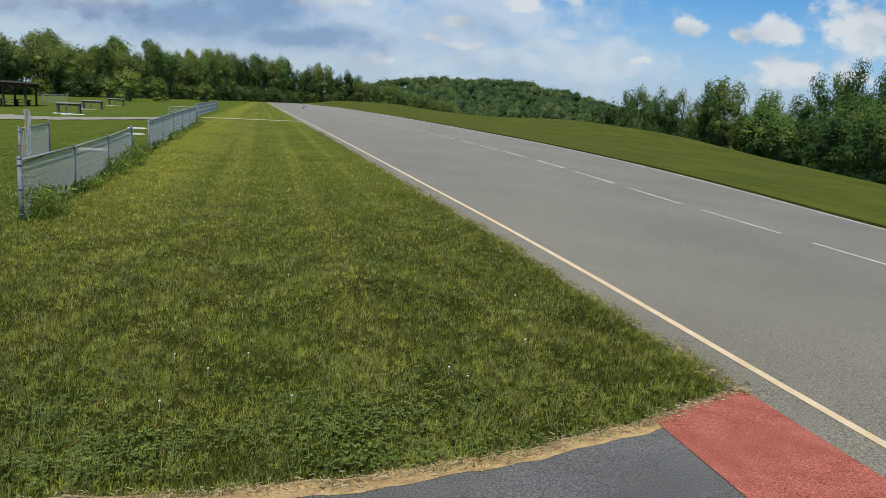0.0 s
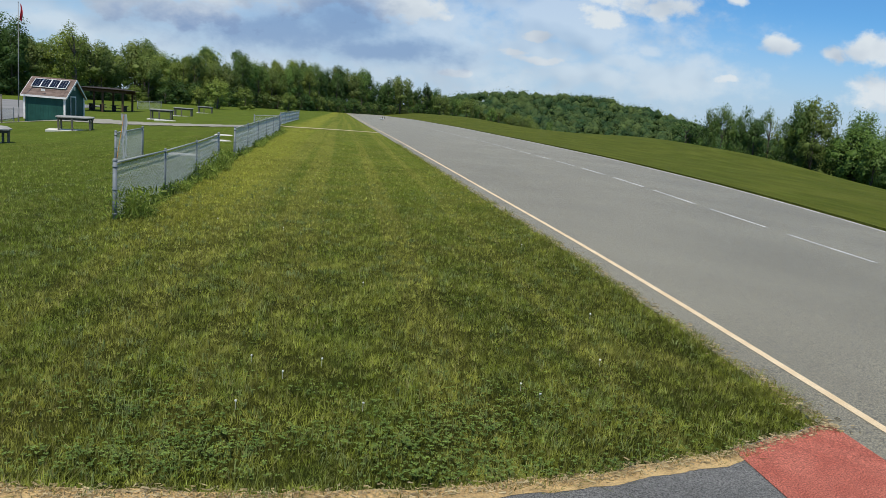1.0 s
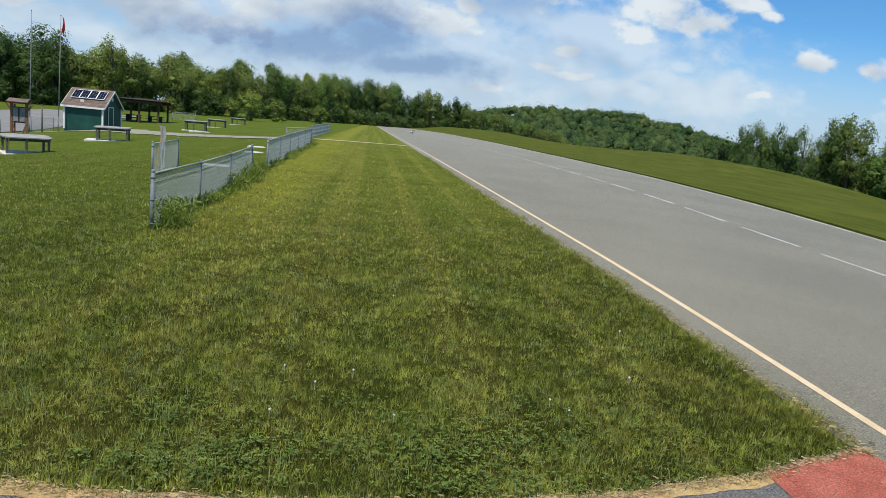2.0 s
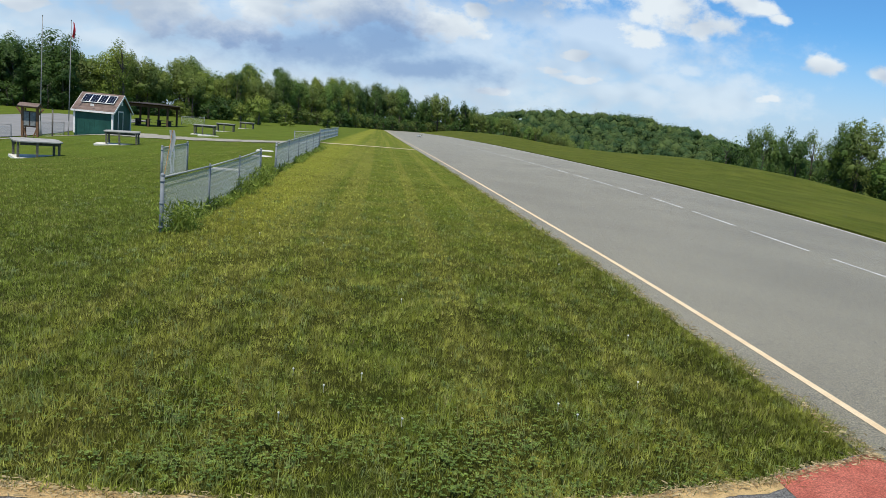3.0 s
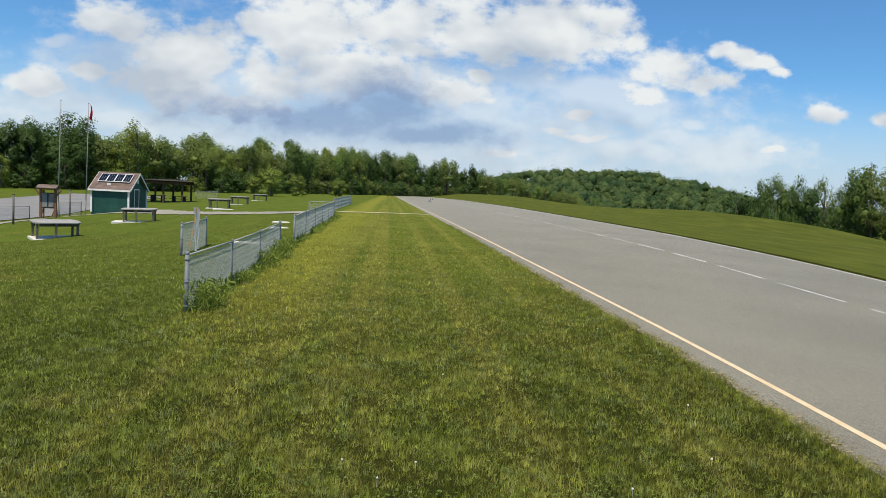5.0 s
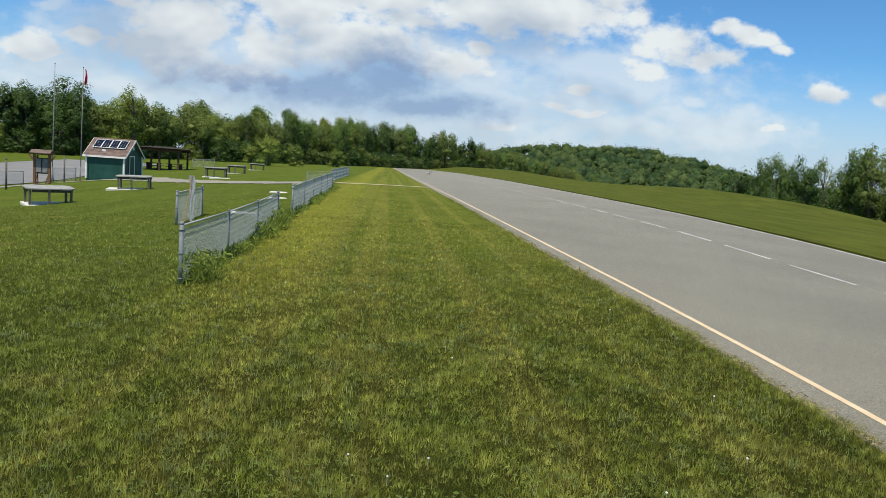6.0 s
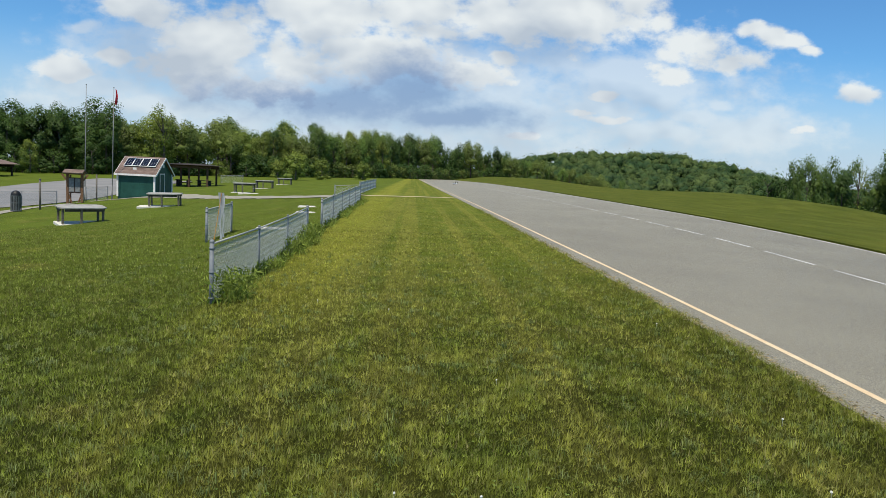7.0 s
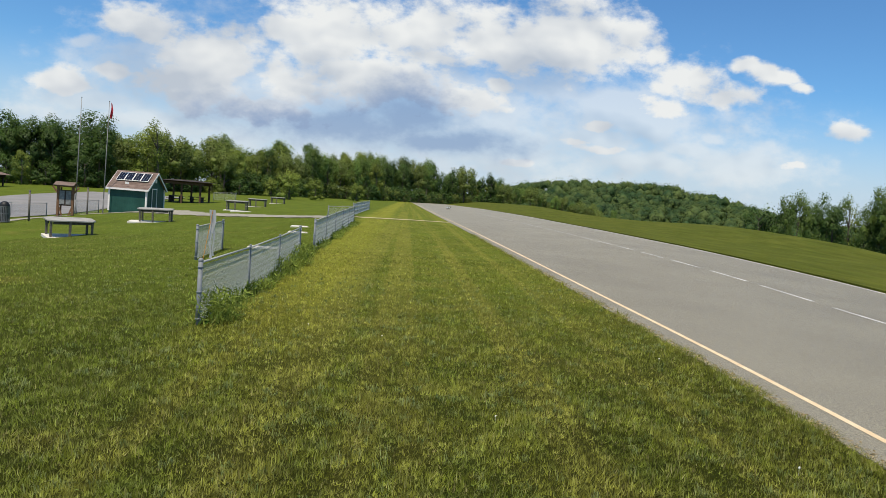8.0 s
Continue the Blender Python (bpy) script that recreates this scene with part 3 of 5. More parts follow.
def wire_fabric(length, high, cell, radius, slope=0.0):
    """Diamond mesh of zigzag wires, each a square rod, from x = 0 to length."""
    verts, faces = [], []
    step = cell
    rng = random.Random(int(length * 1000))
    rows = int(high / step)
    for k in range(int(length / cell)):
        drop = rng.uniform(-0.25, 0.25) * cell * (1 if cell < 0.06 else 2)
        for side in (0, 1):
            x0, x1 = k * cell, (k + 1) * cell
            pts = []
            for j in range(rows + 1):
                odd = (j + side) % 2
                x = x1 if odd else x0
                pts.append((x, 0.006 * (1 if side else -1), max(0.0, j * step + drop) + slope * x))
            first = len(verts)
            for p in pts:
                for dx, dy in ((radius, 0), (0, radius), (-radius, 0), (0, -radius)):
                    verts.append((p[0] + dx, p[1] + dy, p[2]))
            for j in range(rows):
                for q in range(4):
                    a, b = first + j * 4 + q, first + j * 4 + (q + 1) % 4
                    faces.append((a, b, b + 4, a + 4))
    return verts, faces


def fence_run(posts, high, cell, radius, label, post_r=0.026):
    """A run of fence over the given post places; the first and last posts are stouter."""
    root = thing("chain_link_fence", (*posts[0], ground_z(*posts[0])), 0, label, "fence")
    base = root.matrix_basis.inverted()
    for i, (x, y) in enumerate(posts):
        z = ground_z(x, y)
        end = i in (0, len(posts) - 1)
        r = post_r * (1.25 if end else 0.85)
        bm = rodded((x, y, z - 0.2), (x, y, z + high + 0.03), r, n=12)
        bmesh.ops.create_uvsphere(bm, u_segments=12, v_segments=6, radius=r * 1.15, matrix=Matrix.Translation((x, y, z + high + 0.03)))
        for zz in (0.08, 0.45, high - 0.06) if end else (high - 0.02,):
            add_rod(bm, (x, y, z + zz - 0.012), (x, y, z + zz + 0.012), r * 1.2, n=12)
        bm.transform(base)
        part("post", bm, M_GALV, root, smooth=True)
    for (xa, ya), (xb, yb) in zip(posts, posts[1:]):
        za, zb = ground_z(xa, ya), ground_z(xb, yb)
        rail = rodded((xa, ya, za + high), (xb, yb, zb + high), 0.017, n=8)
        rail.transform(base)
        part("top_rail", rail, M_RAIL, root, smooth=True)
        length = math.hypot(xb - xa, yb - ya)
        v, f = wire_fabric(length, high - 0.03, cell, radius, (zb - za) / length)
        fabric = new("wire_mesh", raw_mesh("wire_mesh", v, f, M_MESH))
        fabric.parent = root
        fabric.matrix_basis = base @ Matrix.Translation((xa, ya, za + 0.03)) @ Matrix.Rotation(math.atan2(yb - ya, xb - xa), 4, "Z")
    return root


fence_run([(FENCE_X, y) for y in (11.5, 14.62, 17.62, 20.6)], 0.85, 0.052, 0.0022, "galvanised chain-link fence overgrown with weeds at its foot")
fence_run([(FENCE_X, y) for y in (23.6, 26.7, 29.8, 32.9, 36.0, 39.2)], 0.88, 0.068, 0.0028, "galvanised chain-link fence run beyond the gap")
fence_run([(FENCE_X - 0.80, y) for y in (49.4, 53.2, 57.0, 61.0, 65.0, 69)], 0.80, 0.14, 0.005, "far run of galvanised chain-link fence on the lawn")
fence_run([(-5.66, 20.0), (-5.80, 23.1)], 0.84, 0.042, 0.0017, "short galvanised chain-link baffle panel behind the gap", 0.026)
fence_run([(-5.05, 44.2), (-3.6, 44.4)], 0.74, 0.09, 0.006, "short galvanised chain-link panel across the second gap", 0.026)
fence_run([(-28.6, 49.0), (-27.6, 53.0), (-26.9, 56.5)], 0.95, 0.12, 0.006, "low chain-link fence beside the parking lot", 0.026)
fence_run([(-27.4, 62.5), (-27.1, 66.0)], 1.1, 0.12, 0.006, "short chain-link fence next to the shed", 0.026)
fence_run([(-27.3, 104), (-25.8, 104), (-24.3, 104)], 1.1, 0.2, 0.010, "chain-link fence standing behind the picnic shelter", 0.035)


def streamer_rod():
    x, y = FENCE_X + 0.01, 11.5
    z = ground_z(x, y) + 0.89
    root = thing("wind_streamer", (x, y, z), 0, "leaning orange rod with pale cloth streamers on the fence post", "wind streamer")
    part("rod", rodded((0, 0, -0.1), (0.085, 0.1, 0.68), 0.0045, n=8), M_ORANGE, root)
    for name, foot, w in (("streamer", (0.075, 0.10, 0.02), 0.070), ("streamer", (0.12, 0.13, 0.05), 0.036), ("streamer", (0.06, 0.12, 0.22), 0.020)):
        bm = bmesh.new()
        top, steps, prev = Vector((0.085, 0.1, 0.68)), 14, None
        for i in range(steps + 1):
            t = i / steps
            c = top.lerp(Vector(foot), t) + Vector((0.012 * math.sin(t * 9 + w * 80), 0.008 * math.sin(t * 7), 0))
            tw = w * (0.55 + 0.45 * math.sin(t * 5 + 1)) + 0.012
            row = [bm.verts.new(c + Vector((s * tw, 0.010 * s * math.cos(t * 11), 0))) for s in (-0.5, 0, 0.5)]
            if prev:
                for a, b, c2, d in ((prev[0], prev[1], row[1], row[0]), (prev[1], prev[2], row[2], row[1])):
                    bm.faces.new((a, b, c2, d))
            prev = row
        bmesh.ops.solidify(bm, geom=bm.faces[:], thickness=0.004)
        part(name, bm, M_RIBBON, root)
    return root


streamer_rod()


# ---- flight-line benches ----
def bench(at, rz, w, d, h, tilt, lean, label):
    root = thing("flight_bench", at, rz, label, "bench", "benches on the lawn")
    root.matrix_basis = pose(*at, lean, -tilt, rz)
    bm = bmesh.new()
    outline = [(-w / 2, -d * 0.32), (-w * 0.40, -d / 2), (w * 0.40, -d / 2), (w / 2, -d * 0.32), (w / 2, d * 0.32), (w * 0.40, d / 2), (-w * 0.40, d / 2), (-w / 2, d * 0.32)]
    face = bm.faces.new([bm.verts.new((x, y, h - 0.05)) for x, y in outline])
    out = bmesh.ops.extrude_face_region(bm, geom=[face])
    bmesh.ops.translate(bm, verts=[v for v in out["geom"] if isinstance(v, bmesh.types.BMVert)], vec=(0, 0, 0.05))
    bmesh.ops.recalc_face_normals(bm, faces=bm.faces[:])
    part("tabletop", bm, M_TOP, root, "pale grey weathered tabletop")
    for name, size, pos in (("rail", (w * 0.78, 0.045, 0.13), (0, -d * 0.42, h - 0.115)), ("rail", (w * 0.78, 0.045, 0.13), (0, d * 0.42, h - 0.115)),
                            ("rail", (0.045, d * 0.5, 0.13), (-w * 0.46, 0, h - 0.115)), ("rail", (0.045, d * 0.5, 0.13), (w * 0.46, 0, h - 0.115))):
        part(name, boxed(size, pos, bevel=0.004), M_APRONWOOD, root)
    for sx, sy in ((-1, -1), (1, -1), (-1, 1), (1, 1)):
        part("leg", boxed((0.09, 0.09, h - 0.05), (sx * w * 0.42, sy * d * 0.34, (h - 0.05) / 2), bevel=0.006), M_WOOD, root)
    part("leg", boxed((0.09, 0.09, h - 0.05), (-w * 0.05, -d * 0.44, (h - 0.05) / 2), bevel=0.006), M_WOOD, root)
    return root


def slab(x, y, w, d, rz, label, tilt=0.0, lean=0.0):
    bm = boxed((w, d, 0.12), bevel=0.01)
    ob = mesh_object("concrete_slab", bm, M_CONCRETE)
    ob.matrix_basis = pose(x, y, ground_z(x, y) - 0.04, lean, -tilt, rz)
    return tagged(ob, label, "slab", "slabs under the benches")


for x, y, rz, w, d, h, sw, tilt, lean, words in (
        (-15.35, 34.6, 38, 1.98, 1.20, 0.74, 2.0, 0.5, 4.5, "weathered grey wooden flight bench with cut corners on a slab"),
        (-14.7, 43.8, 8, 1.9, 1.0, 0.74, 2.9, 1.5, 3.0, "weathered grey wooden flight bench on a pale concrete slab"),
        (-14.0, 60.4, 2, 1.75, 1.0, 0.74, 2.0, 1.0, 1.5, "small grey wooden flight bench standing on the lawn"),
        (-14.85, 72.4, 2, 1.75, 1.0, 0.74, 1.9, 0.5, 1.0, "small grey wooden flight bench further down the lawn"),
        (-16.1, 90.4, 2, 1.75, 1.0, 0.74, 1.9, 0.5, 1.0, "small grey wooden flight bench near the woods")):
    z = ground_z(x, y)
    slab(x, y, sw, d * 0.95, rz, "pale concrete slab set in the lawn under a bench", tilt, lean)
    bench((x, y, z + 0.03), rz, w, d, h, tilt, lean, words)
slab(-12.6, 57.5, 2.4, 1.0, 12, "pale concrete slab beside the small bench")
slab(-4.75, 31.4, 0.95, 0.85, 5, "pale concrete pad behind the fence gap")
slab(-5.3, 35.7, 1.0, 0.95, 5, "pale concrete pad farther behind the fence gap")
slab(-4.5, 23.9, 1.4, 0.6, 5, "pale concrete pad behind the fence wire")


def ribbon(name, pts, width, mat, label, category, lift_by=0.02):
    """A path of even width along a line of points."""
    fine = []
    for (xa, ya), (xb, yb) in zip(pts, pts[1:]):
        for t in np.linspace(0, 1, 24, endpoint=False):
            fine.append((xa + (xb - xa) * t, ya + (yb - ya) * t))
    fine = np.array(fine + [pts[-1]])
    for _ in range(30):
        fine[1:-1] = (fine[:-2] + fine[1:-1] * 2 + fine[2:]) / 4
    d = np.gradient(fine, axis=0)
    d /= np.linalg.norm(d, axis=1)[:, None]
    side_way = np.stack([-d[:, 1], d[:, 0]], 1)
    n, across = len(fine), 6
    wob = 1 + 0.12 * np.sin(np.arange(n) * 0.5) + 0.08 * np.sin(np.arange(n) * 1.31)
    offs = np.linspace(-0.5, 0.5, across) * width
    p = fine[:, None, :] + side_way[:, None, :] * (offs[None, :, None] * wob[:, None, None])
    z = height(p[..., 0], p[..., 1]) + lift_by
    verts = np.concatenate([p, z[..., None]], 2).reshape(-1, 3)
    k = (np.arange(n - 1)[:, None] * across + np.arange(across - 1)[None]).ravel()
    faces = np.stack([k, k + across, k + across + 1, k + 1], 1)
    return tagged(new(name, raw_mesh(name, verts, faces, mat, True)), label, category, kind="structure")


ribbon("gravel_path", [(-4.2, 46.6), (-8.5, 48.8), (-12.4, 51.2), (-16, 53.8), (-19, 58), (-22.5, 63.2), (-27, 63.6)], 3.0, M_GRAVEL, "pale gravel footpath crossing the lawn to the shed", "path", 0.03)
ribbon("cross_path", [(-3.6, 47.4), (0, 53.0), (2.9, 57.5)], 0.70, M_SAND, "narrow worn sandy path across the lawn to the runway", "path", 0.02)
ribbon("edge_path", [(-19, 27), (-21.5, 36), (-23.5, 46), (-25.6, 58)], 0.8, M_GRAVEL, "narrow gravel strip edging the lawn by the bin", "path", 0.03)


def parking_lot():
    xs, ys = np.linspace(-40.5, -27.6, 16), np.linspace(44, 108, 32)
    gx, gy = np.meshgrid(xs, ys)
    gx = gx + (gy - 60) * -0.10
    gz = height(gx, gy) + 0.05
    n = len(xs)
    k = (np.arange(len(ys) - 1)[:, None] * n + np.arange(n - 1)[None]).ravel()
    faces = np.stack([k, k + 1, k + n + 1, k + n], 1)
    return tagged(new("parking_lot", raw_mesh("parking_lot", np.stack([gx.ravel(), gy.ravel(), gz.ravel()], 1), faces, M_LOT)), "pale grey asphalt parking lot behind the lawn", "parking lot", kind="structure")


parking_lot()


# ---- shed with solar panels ----
def shed():
    w, d, h, rise = 3.15, 4.0, 2.02, 1.38
    x, y = -24.25, 67.05
    root = thing("shed", (x, y, ground_z(x, y)), -2, "small green board shed with white trim and a brown shingle roof", "shed")
    bm = bmesh.new()
    prof = [(-d / 2, -0.3), (d / 2, -0.3), (d / 2, h), (0, h + rise - 0.1), (-d / 2, h)]
    ends = [[bm.verts.new((s * w / 2, py, pz)) for py, pz in prof] for s in (-1, 1)]
    bm.faces.new(ends[0][::-1])
    bm.faces.new(ends[1])
    for i in range(5):
        j = (i + 1) % 5
        bm.faces.new((ends[0][i], ends[0][j], ends[1][j], ends[1][i]))
    bmesh.ops.recalc_face_normals(bm, faces=bm.faces[:])
    wall = part("wall", bm, M_GREEN, root, "dark green painted walls")
    for k in range(15):
        part("groove_board", boxed((0.19, 0.012, h - 0.14), (-w / 2 + 0.14 + k * 0.205, -d / 2 - 0.005, h / 2 - 0.04), bevel=0.003), M_GREEN, wall)
    for sx, sy in ((-1, -1), (1, -1), (1, 1), (-1, 1)):
        part("corner_trim", boxed((0.14, 0.14, h), (sx * (w / 2), sy * (d / 2), h / 2)), M_TRIM, root, "white corner board")
    slope = math.degrees(math.atan2(rise, d / 2))
    run = math.hypot(rise, d / 2) + 0.28
    for s in (-1, 1):
        mid = (0, s * (d / 4 + 0.09), h + rise / 2 - 0.02)
        roof = part("roof", boxed((w + 0.42, run, 0.07), mid, (-s * slope, 0, 0)), M_SHINGLE, root, "brown shingle roof slope")
        m = pose(*mid, -s * slope, 0, 0)
        for r in range(9):
            v = -run / 2 + (r + 0.5) * run / 9
            bm = bmesh.new()
            rng = random.Random(r * 7 + s)
            for c in range(12):
                wd = (w + 0.42) / 12
                add_box(bm, (wd * 0.97, run / 9 * 1.08, 0.012 + 0.006 * rng.random()), (-(w + 0.42) / 2 + (c + 0.5) * wd, v, 0.040), (-s * -2.0, 0, 0))
            bm.transform(m)
            part("shingle_course", bm, M_SHINGLE, roof)
        part("eave_trim", boxed((w + 0.44, 0.035, 0.15), (0, s * (d / 2 + 0.26), h - 0.12)), M_TRIM, root, "white fascia board")
        for e in (-1, 1):
            part("rake_trim", boxed((0.035, run + 0.02, 0.14), (e * (w / 2 + 0.225), s * (d / 4 + 0.09), h + rise / 2 - 0.06), (-s * slope, 0, 0)), M_TRIM, root, "white rake board")
    door = part("door", boxed((0.05, 0.95, 1.95), (w / 2 + 0.02, -0.35, 0.98), bevel=0.004), M_GREEN, root, "green boarded door")
    for py in (-0.87, 0.17):
        part("door_trim", boxed((0.03, 0.09, 2.02), (w / 2 + 0.05, py, 1.0)), M_TRIM, door, "white door casing")
    part("door_trim", boxed((0.03, 1.13, 0.09), (w / 2 + 0.05, -0.35, 2.05)), M_TRIM, door, "white door casing")
    part("vent", boxed((0.04, 0.3, 0.3), (w / 2 + 0.02, 0, h + 0.72), bevel=0.01), M_TRIM, root, "small pale gable vent")
    part("sign", boxed((0.30, 0.02, 0.18), (-0.10, -d / 2 - 0.06, h + 0.42), (-90 + slope + 60, 0, 0)), M_TRIM, root, "small white plate on the roof")
    # four framed solar panels on the slope that faces the sun
    top = pose(0, -(d / 4 + 0.09), h + rise / 2 - 0.02, slope, 0, 0)
    for k in range(4):
        px = 0.05 + (k - 1.5) * 0.69
        rack = boxed((0.68, 1.22, 0.04), (px, 0.30, 0.17), bevel=0.004)
        rack.transform(top)
        panel = part("solar_panel", rack, M_TRIM, root, "white-framed dark solar panel")
        for a in range(3):
            for b in range(5):
                cell = boxed((0.195, 0.215, 0.006), (px + (a - 1) * 0.203, 0.30 + (b - 2) * 0.225, 0.193))
                cell.transform(top)
                part("cell", cell, M_PANEL, panel)
    for v in (-0.1, 0.7):
        bar = boxed((2.75, 0.05, 0.09), (0.05, v, 0.09))
        bar.transform(top)
        part("rack_bar", bar, M_GALV, root)
    return root


shed()


# ---- notice kiosk, poles, bin ----
def kiosk():
    x, y = -25.35, 56.0
    root = thing("notice_kiosk", (x, y, ground_z(x, y)), 6, "brown timber notice kiosk with a small gabled roof", "kiosk")
    for sx in (-1, 1):
        part("post", boxed((0.17, 0.17, 2.30), (sx * 0.50, 0, 1.03), bevel=0.01), M_BROWN, root)
        part("brace", boxed((0.10, 0.10, 0.66), (sx * 0.70, 0, 1.86), (0, sx * 38, 0)), M_BROWN, root)
        part("brace", boxed((0.08, 0.08, 0.85), (sx * 0.36, 0, 0.42), (0, sx * 20, 0)), M_BROWN, root)
        part("stay", boxed((0.09, 0.09, 2.2), (sx * 0.40, 0.28, 0.98)), M_BROWN, root)
    board = part("board", boxed((0.92, 0.10, 1.15), (0, -0.02, 1.32), bevel=0.01), M_DARKWOOD, root)
    for k, (dx, dz, w, h) in enumerate(((-0.22, 0.02, 0.34, 0.98), (0.22, 0.02, 0.34, 0.98))):
        part("notice_panel", boxed((w, 0.02, h), (dx, -0.085, 1.32 + dz)), M_PAPER, board, "pale glazed notice panel")
    for s in (-1, 1):
        part("roof", boxed((1.38, 0.60, 0.06), (0, s * 0.26, 2.34), (-s * 24, 0, 0)), M_SHINGLE, root, "brown board roof slope")
    part("ridge_beam", boxed((1.34, 0.12, 0.14), (0, 0, 2.18)), M_BROWN, root)
    return root


kiosk()


def flag_pole(x, y, h, flag):
    z = ground_z(x, y)
    root = thing("flagpole", (x, y, z), 0, "tall thin grey flagpole" + (" with a limp red flag" if flag else " without a flag"), "flagpole")
    part("pole", rodded((0, 0, -0.2), (0.12, 0, h), 0.045, 0.022, n=10), M_POLE, root, smooth=True)
    bm = bmesh.new()
    bmesh.ops.create_uvsphere(bm, u_segments=10, v_segments=6, radius=0.045, matrix=Matrix.Translation((0.12, 0, h + 0.03)))
    part("finial", bm, M_POLE, root, smooth=True)
    part("base_sleeve", rodded((0, 0, -0.1), (0, 0, 1.2), 0.055, 0.052, n=10), M_POLE, root, smooth=True)
    if flag:
        bm = bmesh.new()
        cols, rows = 9, 12
        grid = []
        for j in range(rows + 1):
            t = j / rows
            row = []
            for i in range(cols + 1):
                s = i / cols
                row.append(bm.verts.new((0.24 + s * (0.12 + 0.05 * math.sin(t * 3)) + 0.04 * math.sin(t * 5), 0.09 * math.sin(s * 12 + t * 2) * (0.4 + s), h - 0.04 - t * 1.2 - 0.18 * s)))
            grid.append(row)
        for j in range(rows):
            for i in range(cols):
                bm.faces.new((grid[j][i], grid[j][i + 1], grid[j + 1][i + 1], grid[j + 1][i]))
        bmesh.ops.solidify(bm, geom=bm.faces[:], thickness=0.01)
        part("flag", bm, M_FLAG, root, "limp red flag", True)
    return root


flag_pole(-27.3, 62.0, 9.4, False)
flag_pole(-26.0, 64.2, 9.35, True)


def litter_bin():
    x, y = -22.3, 42.3
    root = thing("litter_bin", (x, y, ground_z(x, y)), 0, "grey slatted metal litter bin with a dark domed lid", "bin")
    part("liner", rodded((0, 0, 0.06), (0, 0, 0.72), 0.20, 0.23, n=20), M_BLACK, root)
    for k in range(20):
        a = k * math.tau / 20
        part("slat", boxed((0.045, 0.012, 0.74), (0.25 * math.cos(a), 0.25 * math.sin(a), 0.39), (0, 0, math.degrees(a) + 90)), M_BIN, root)
    for z in (0.06, 0.42, 0.74):
        part("hoop", rodded((0, 0, z - 0.015), (0, 0, z + 0.015), 0.262, n=20), M_BIN, root)
    bm = bmesh.new()
    bmesh.ops.create_uvsphere(bm, u_segments=18, v_segments=8, radius=0.25, matrix=Matrix.Translation((0, 0, 0.76)) @ Matrix.Diagonal((1, 1, 0.95, 1)))
    part("lid", bm, M_BLACK, root, "dark domed lid", True)
    root.matrix_basis = root.matrix_basis @ Matrix.Diagonal((1.05, 1.05, 1.18, 1))
    return root


litter_bin()


def plain_post(x, y, h, r, mat, label):
    ob = mesh_object("post", add_rod(rodded((0, 0, -0.2), (0, 0, h), r, n=10), (0, 0, h - 0.03), (0, 0, h + 0.03), r * 1.3, r * 0.6, n=10), mat, True)
    ob.matrix_basis = pose(x, y, ground_z(x, y))
    return tagged(ob, label, "post")


plain_post(-21.9, 44.1, 1.75, 0.055, M_WOOD, "single weathered grey wooden post by the parking lot")
plain_post(-20.2, 36.3, 1.68, 0.05, M_BLACK, "slim black post at the edge of the lawn")
plain_post(-26.6, 62.6, 2.2, 0.06, M_WOOD, "single grey wooden post beside the shed")


# ---- picnic shelters ----
def shelter(x, y, rz, w, d, h, rise, mats, label, posts):
    root = thing("picnic_shelter", (x, y, ground_z(x, y)), rz, label, "shelter")
    for i in range(posts):
        for s in (-1, 1):
            part("post", boxed((0.2, 0.2, h + 0.3), (-w / 2 + 0.35 + i * (w - 0.7) / (posts - 1), s * (d / 2 - 0.35), h / 2 - 0.15), bevel=0.01), mats[0], root)
    for s in (-1, 1):
        part("beam", boxed((w, 0.16, 0.26), (0, s * (d / 2 - 0.35), h - 0.08)), mats[0], root)
    for i in range(9):
        part("rafter", boxed((0.09, d + 0.2, 0.16), (-w / 2 + 0.2 + i * (w - 0.4) / 8, 0, h + 0.12)), mats[0], root)
    bm = bmesh.new()
    o = 0.45
    low = [bm.verts.new((sx * (w / 2 + o), sy * (d / 2 + o), h + 0.18)) for sx, sy in ((-1, -1), (1, -1), (1, 1), (-1, 1))]
    ridge = [bm.verts.new((sx * (w / 2 - min(d, w) * 0.35), 0, h + 0.2 + rise)) for sx in (-1, 1)]
    for f in ((low[0], low[1], ridge[1], ridge[0]), (low[2], low[3], ridge[0], ridge[1]), (low[1], low[2], ridge[1]), (low[3], low[0], ridge[0])):
        bm.faces.new(f)
    bm.faces.new(low[::-1])
    bmesh.ops.recalc_face_normals(bm, faces=bm.faces[:])
    part("roof", bm, mats[1], root)
    for k in (-1, 1):
        table = part("picnic_table_top", boxed((1.8, 0.75, 0.06), (k * w / 4, 0, 0.76)), M_DARKWOOD, root)
        for s in (-1, 1):
            part("bench_plank", boxed((1.8, 0.26, 0.05), (k * w / 4, s * 0.62, 0.45)), M_DARKWOOD, table)
            part("trestle", boxed((0.09, 1.3, 0.74), (k * w / 4 + s * 0.6, 0, 0.37)), M_DARKWOOD, table)
    return root


shelter(-27.0, 90.5, 0, 5.0, 4.6, 2.38, 0.16, (M_STAIN, M_DARKWOOD), "low brown timber picnic shelter with a flat dark roof", 3)
shelter(-61.0, 104, 8, 8.5, 6.5, 1.55, 1.0, (M_DARKWOOD, M_SHINGLE), "open picnic shelter with a brown hipped roof", 3)


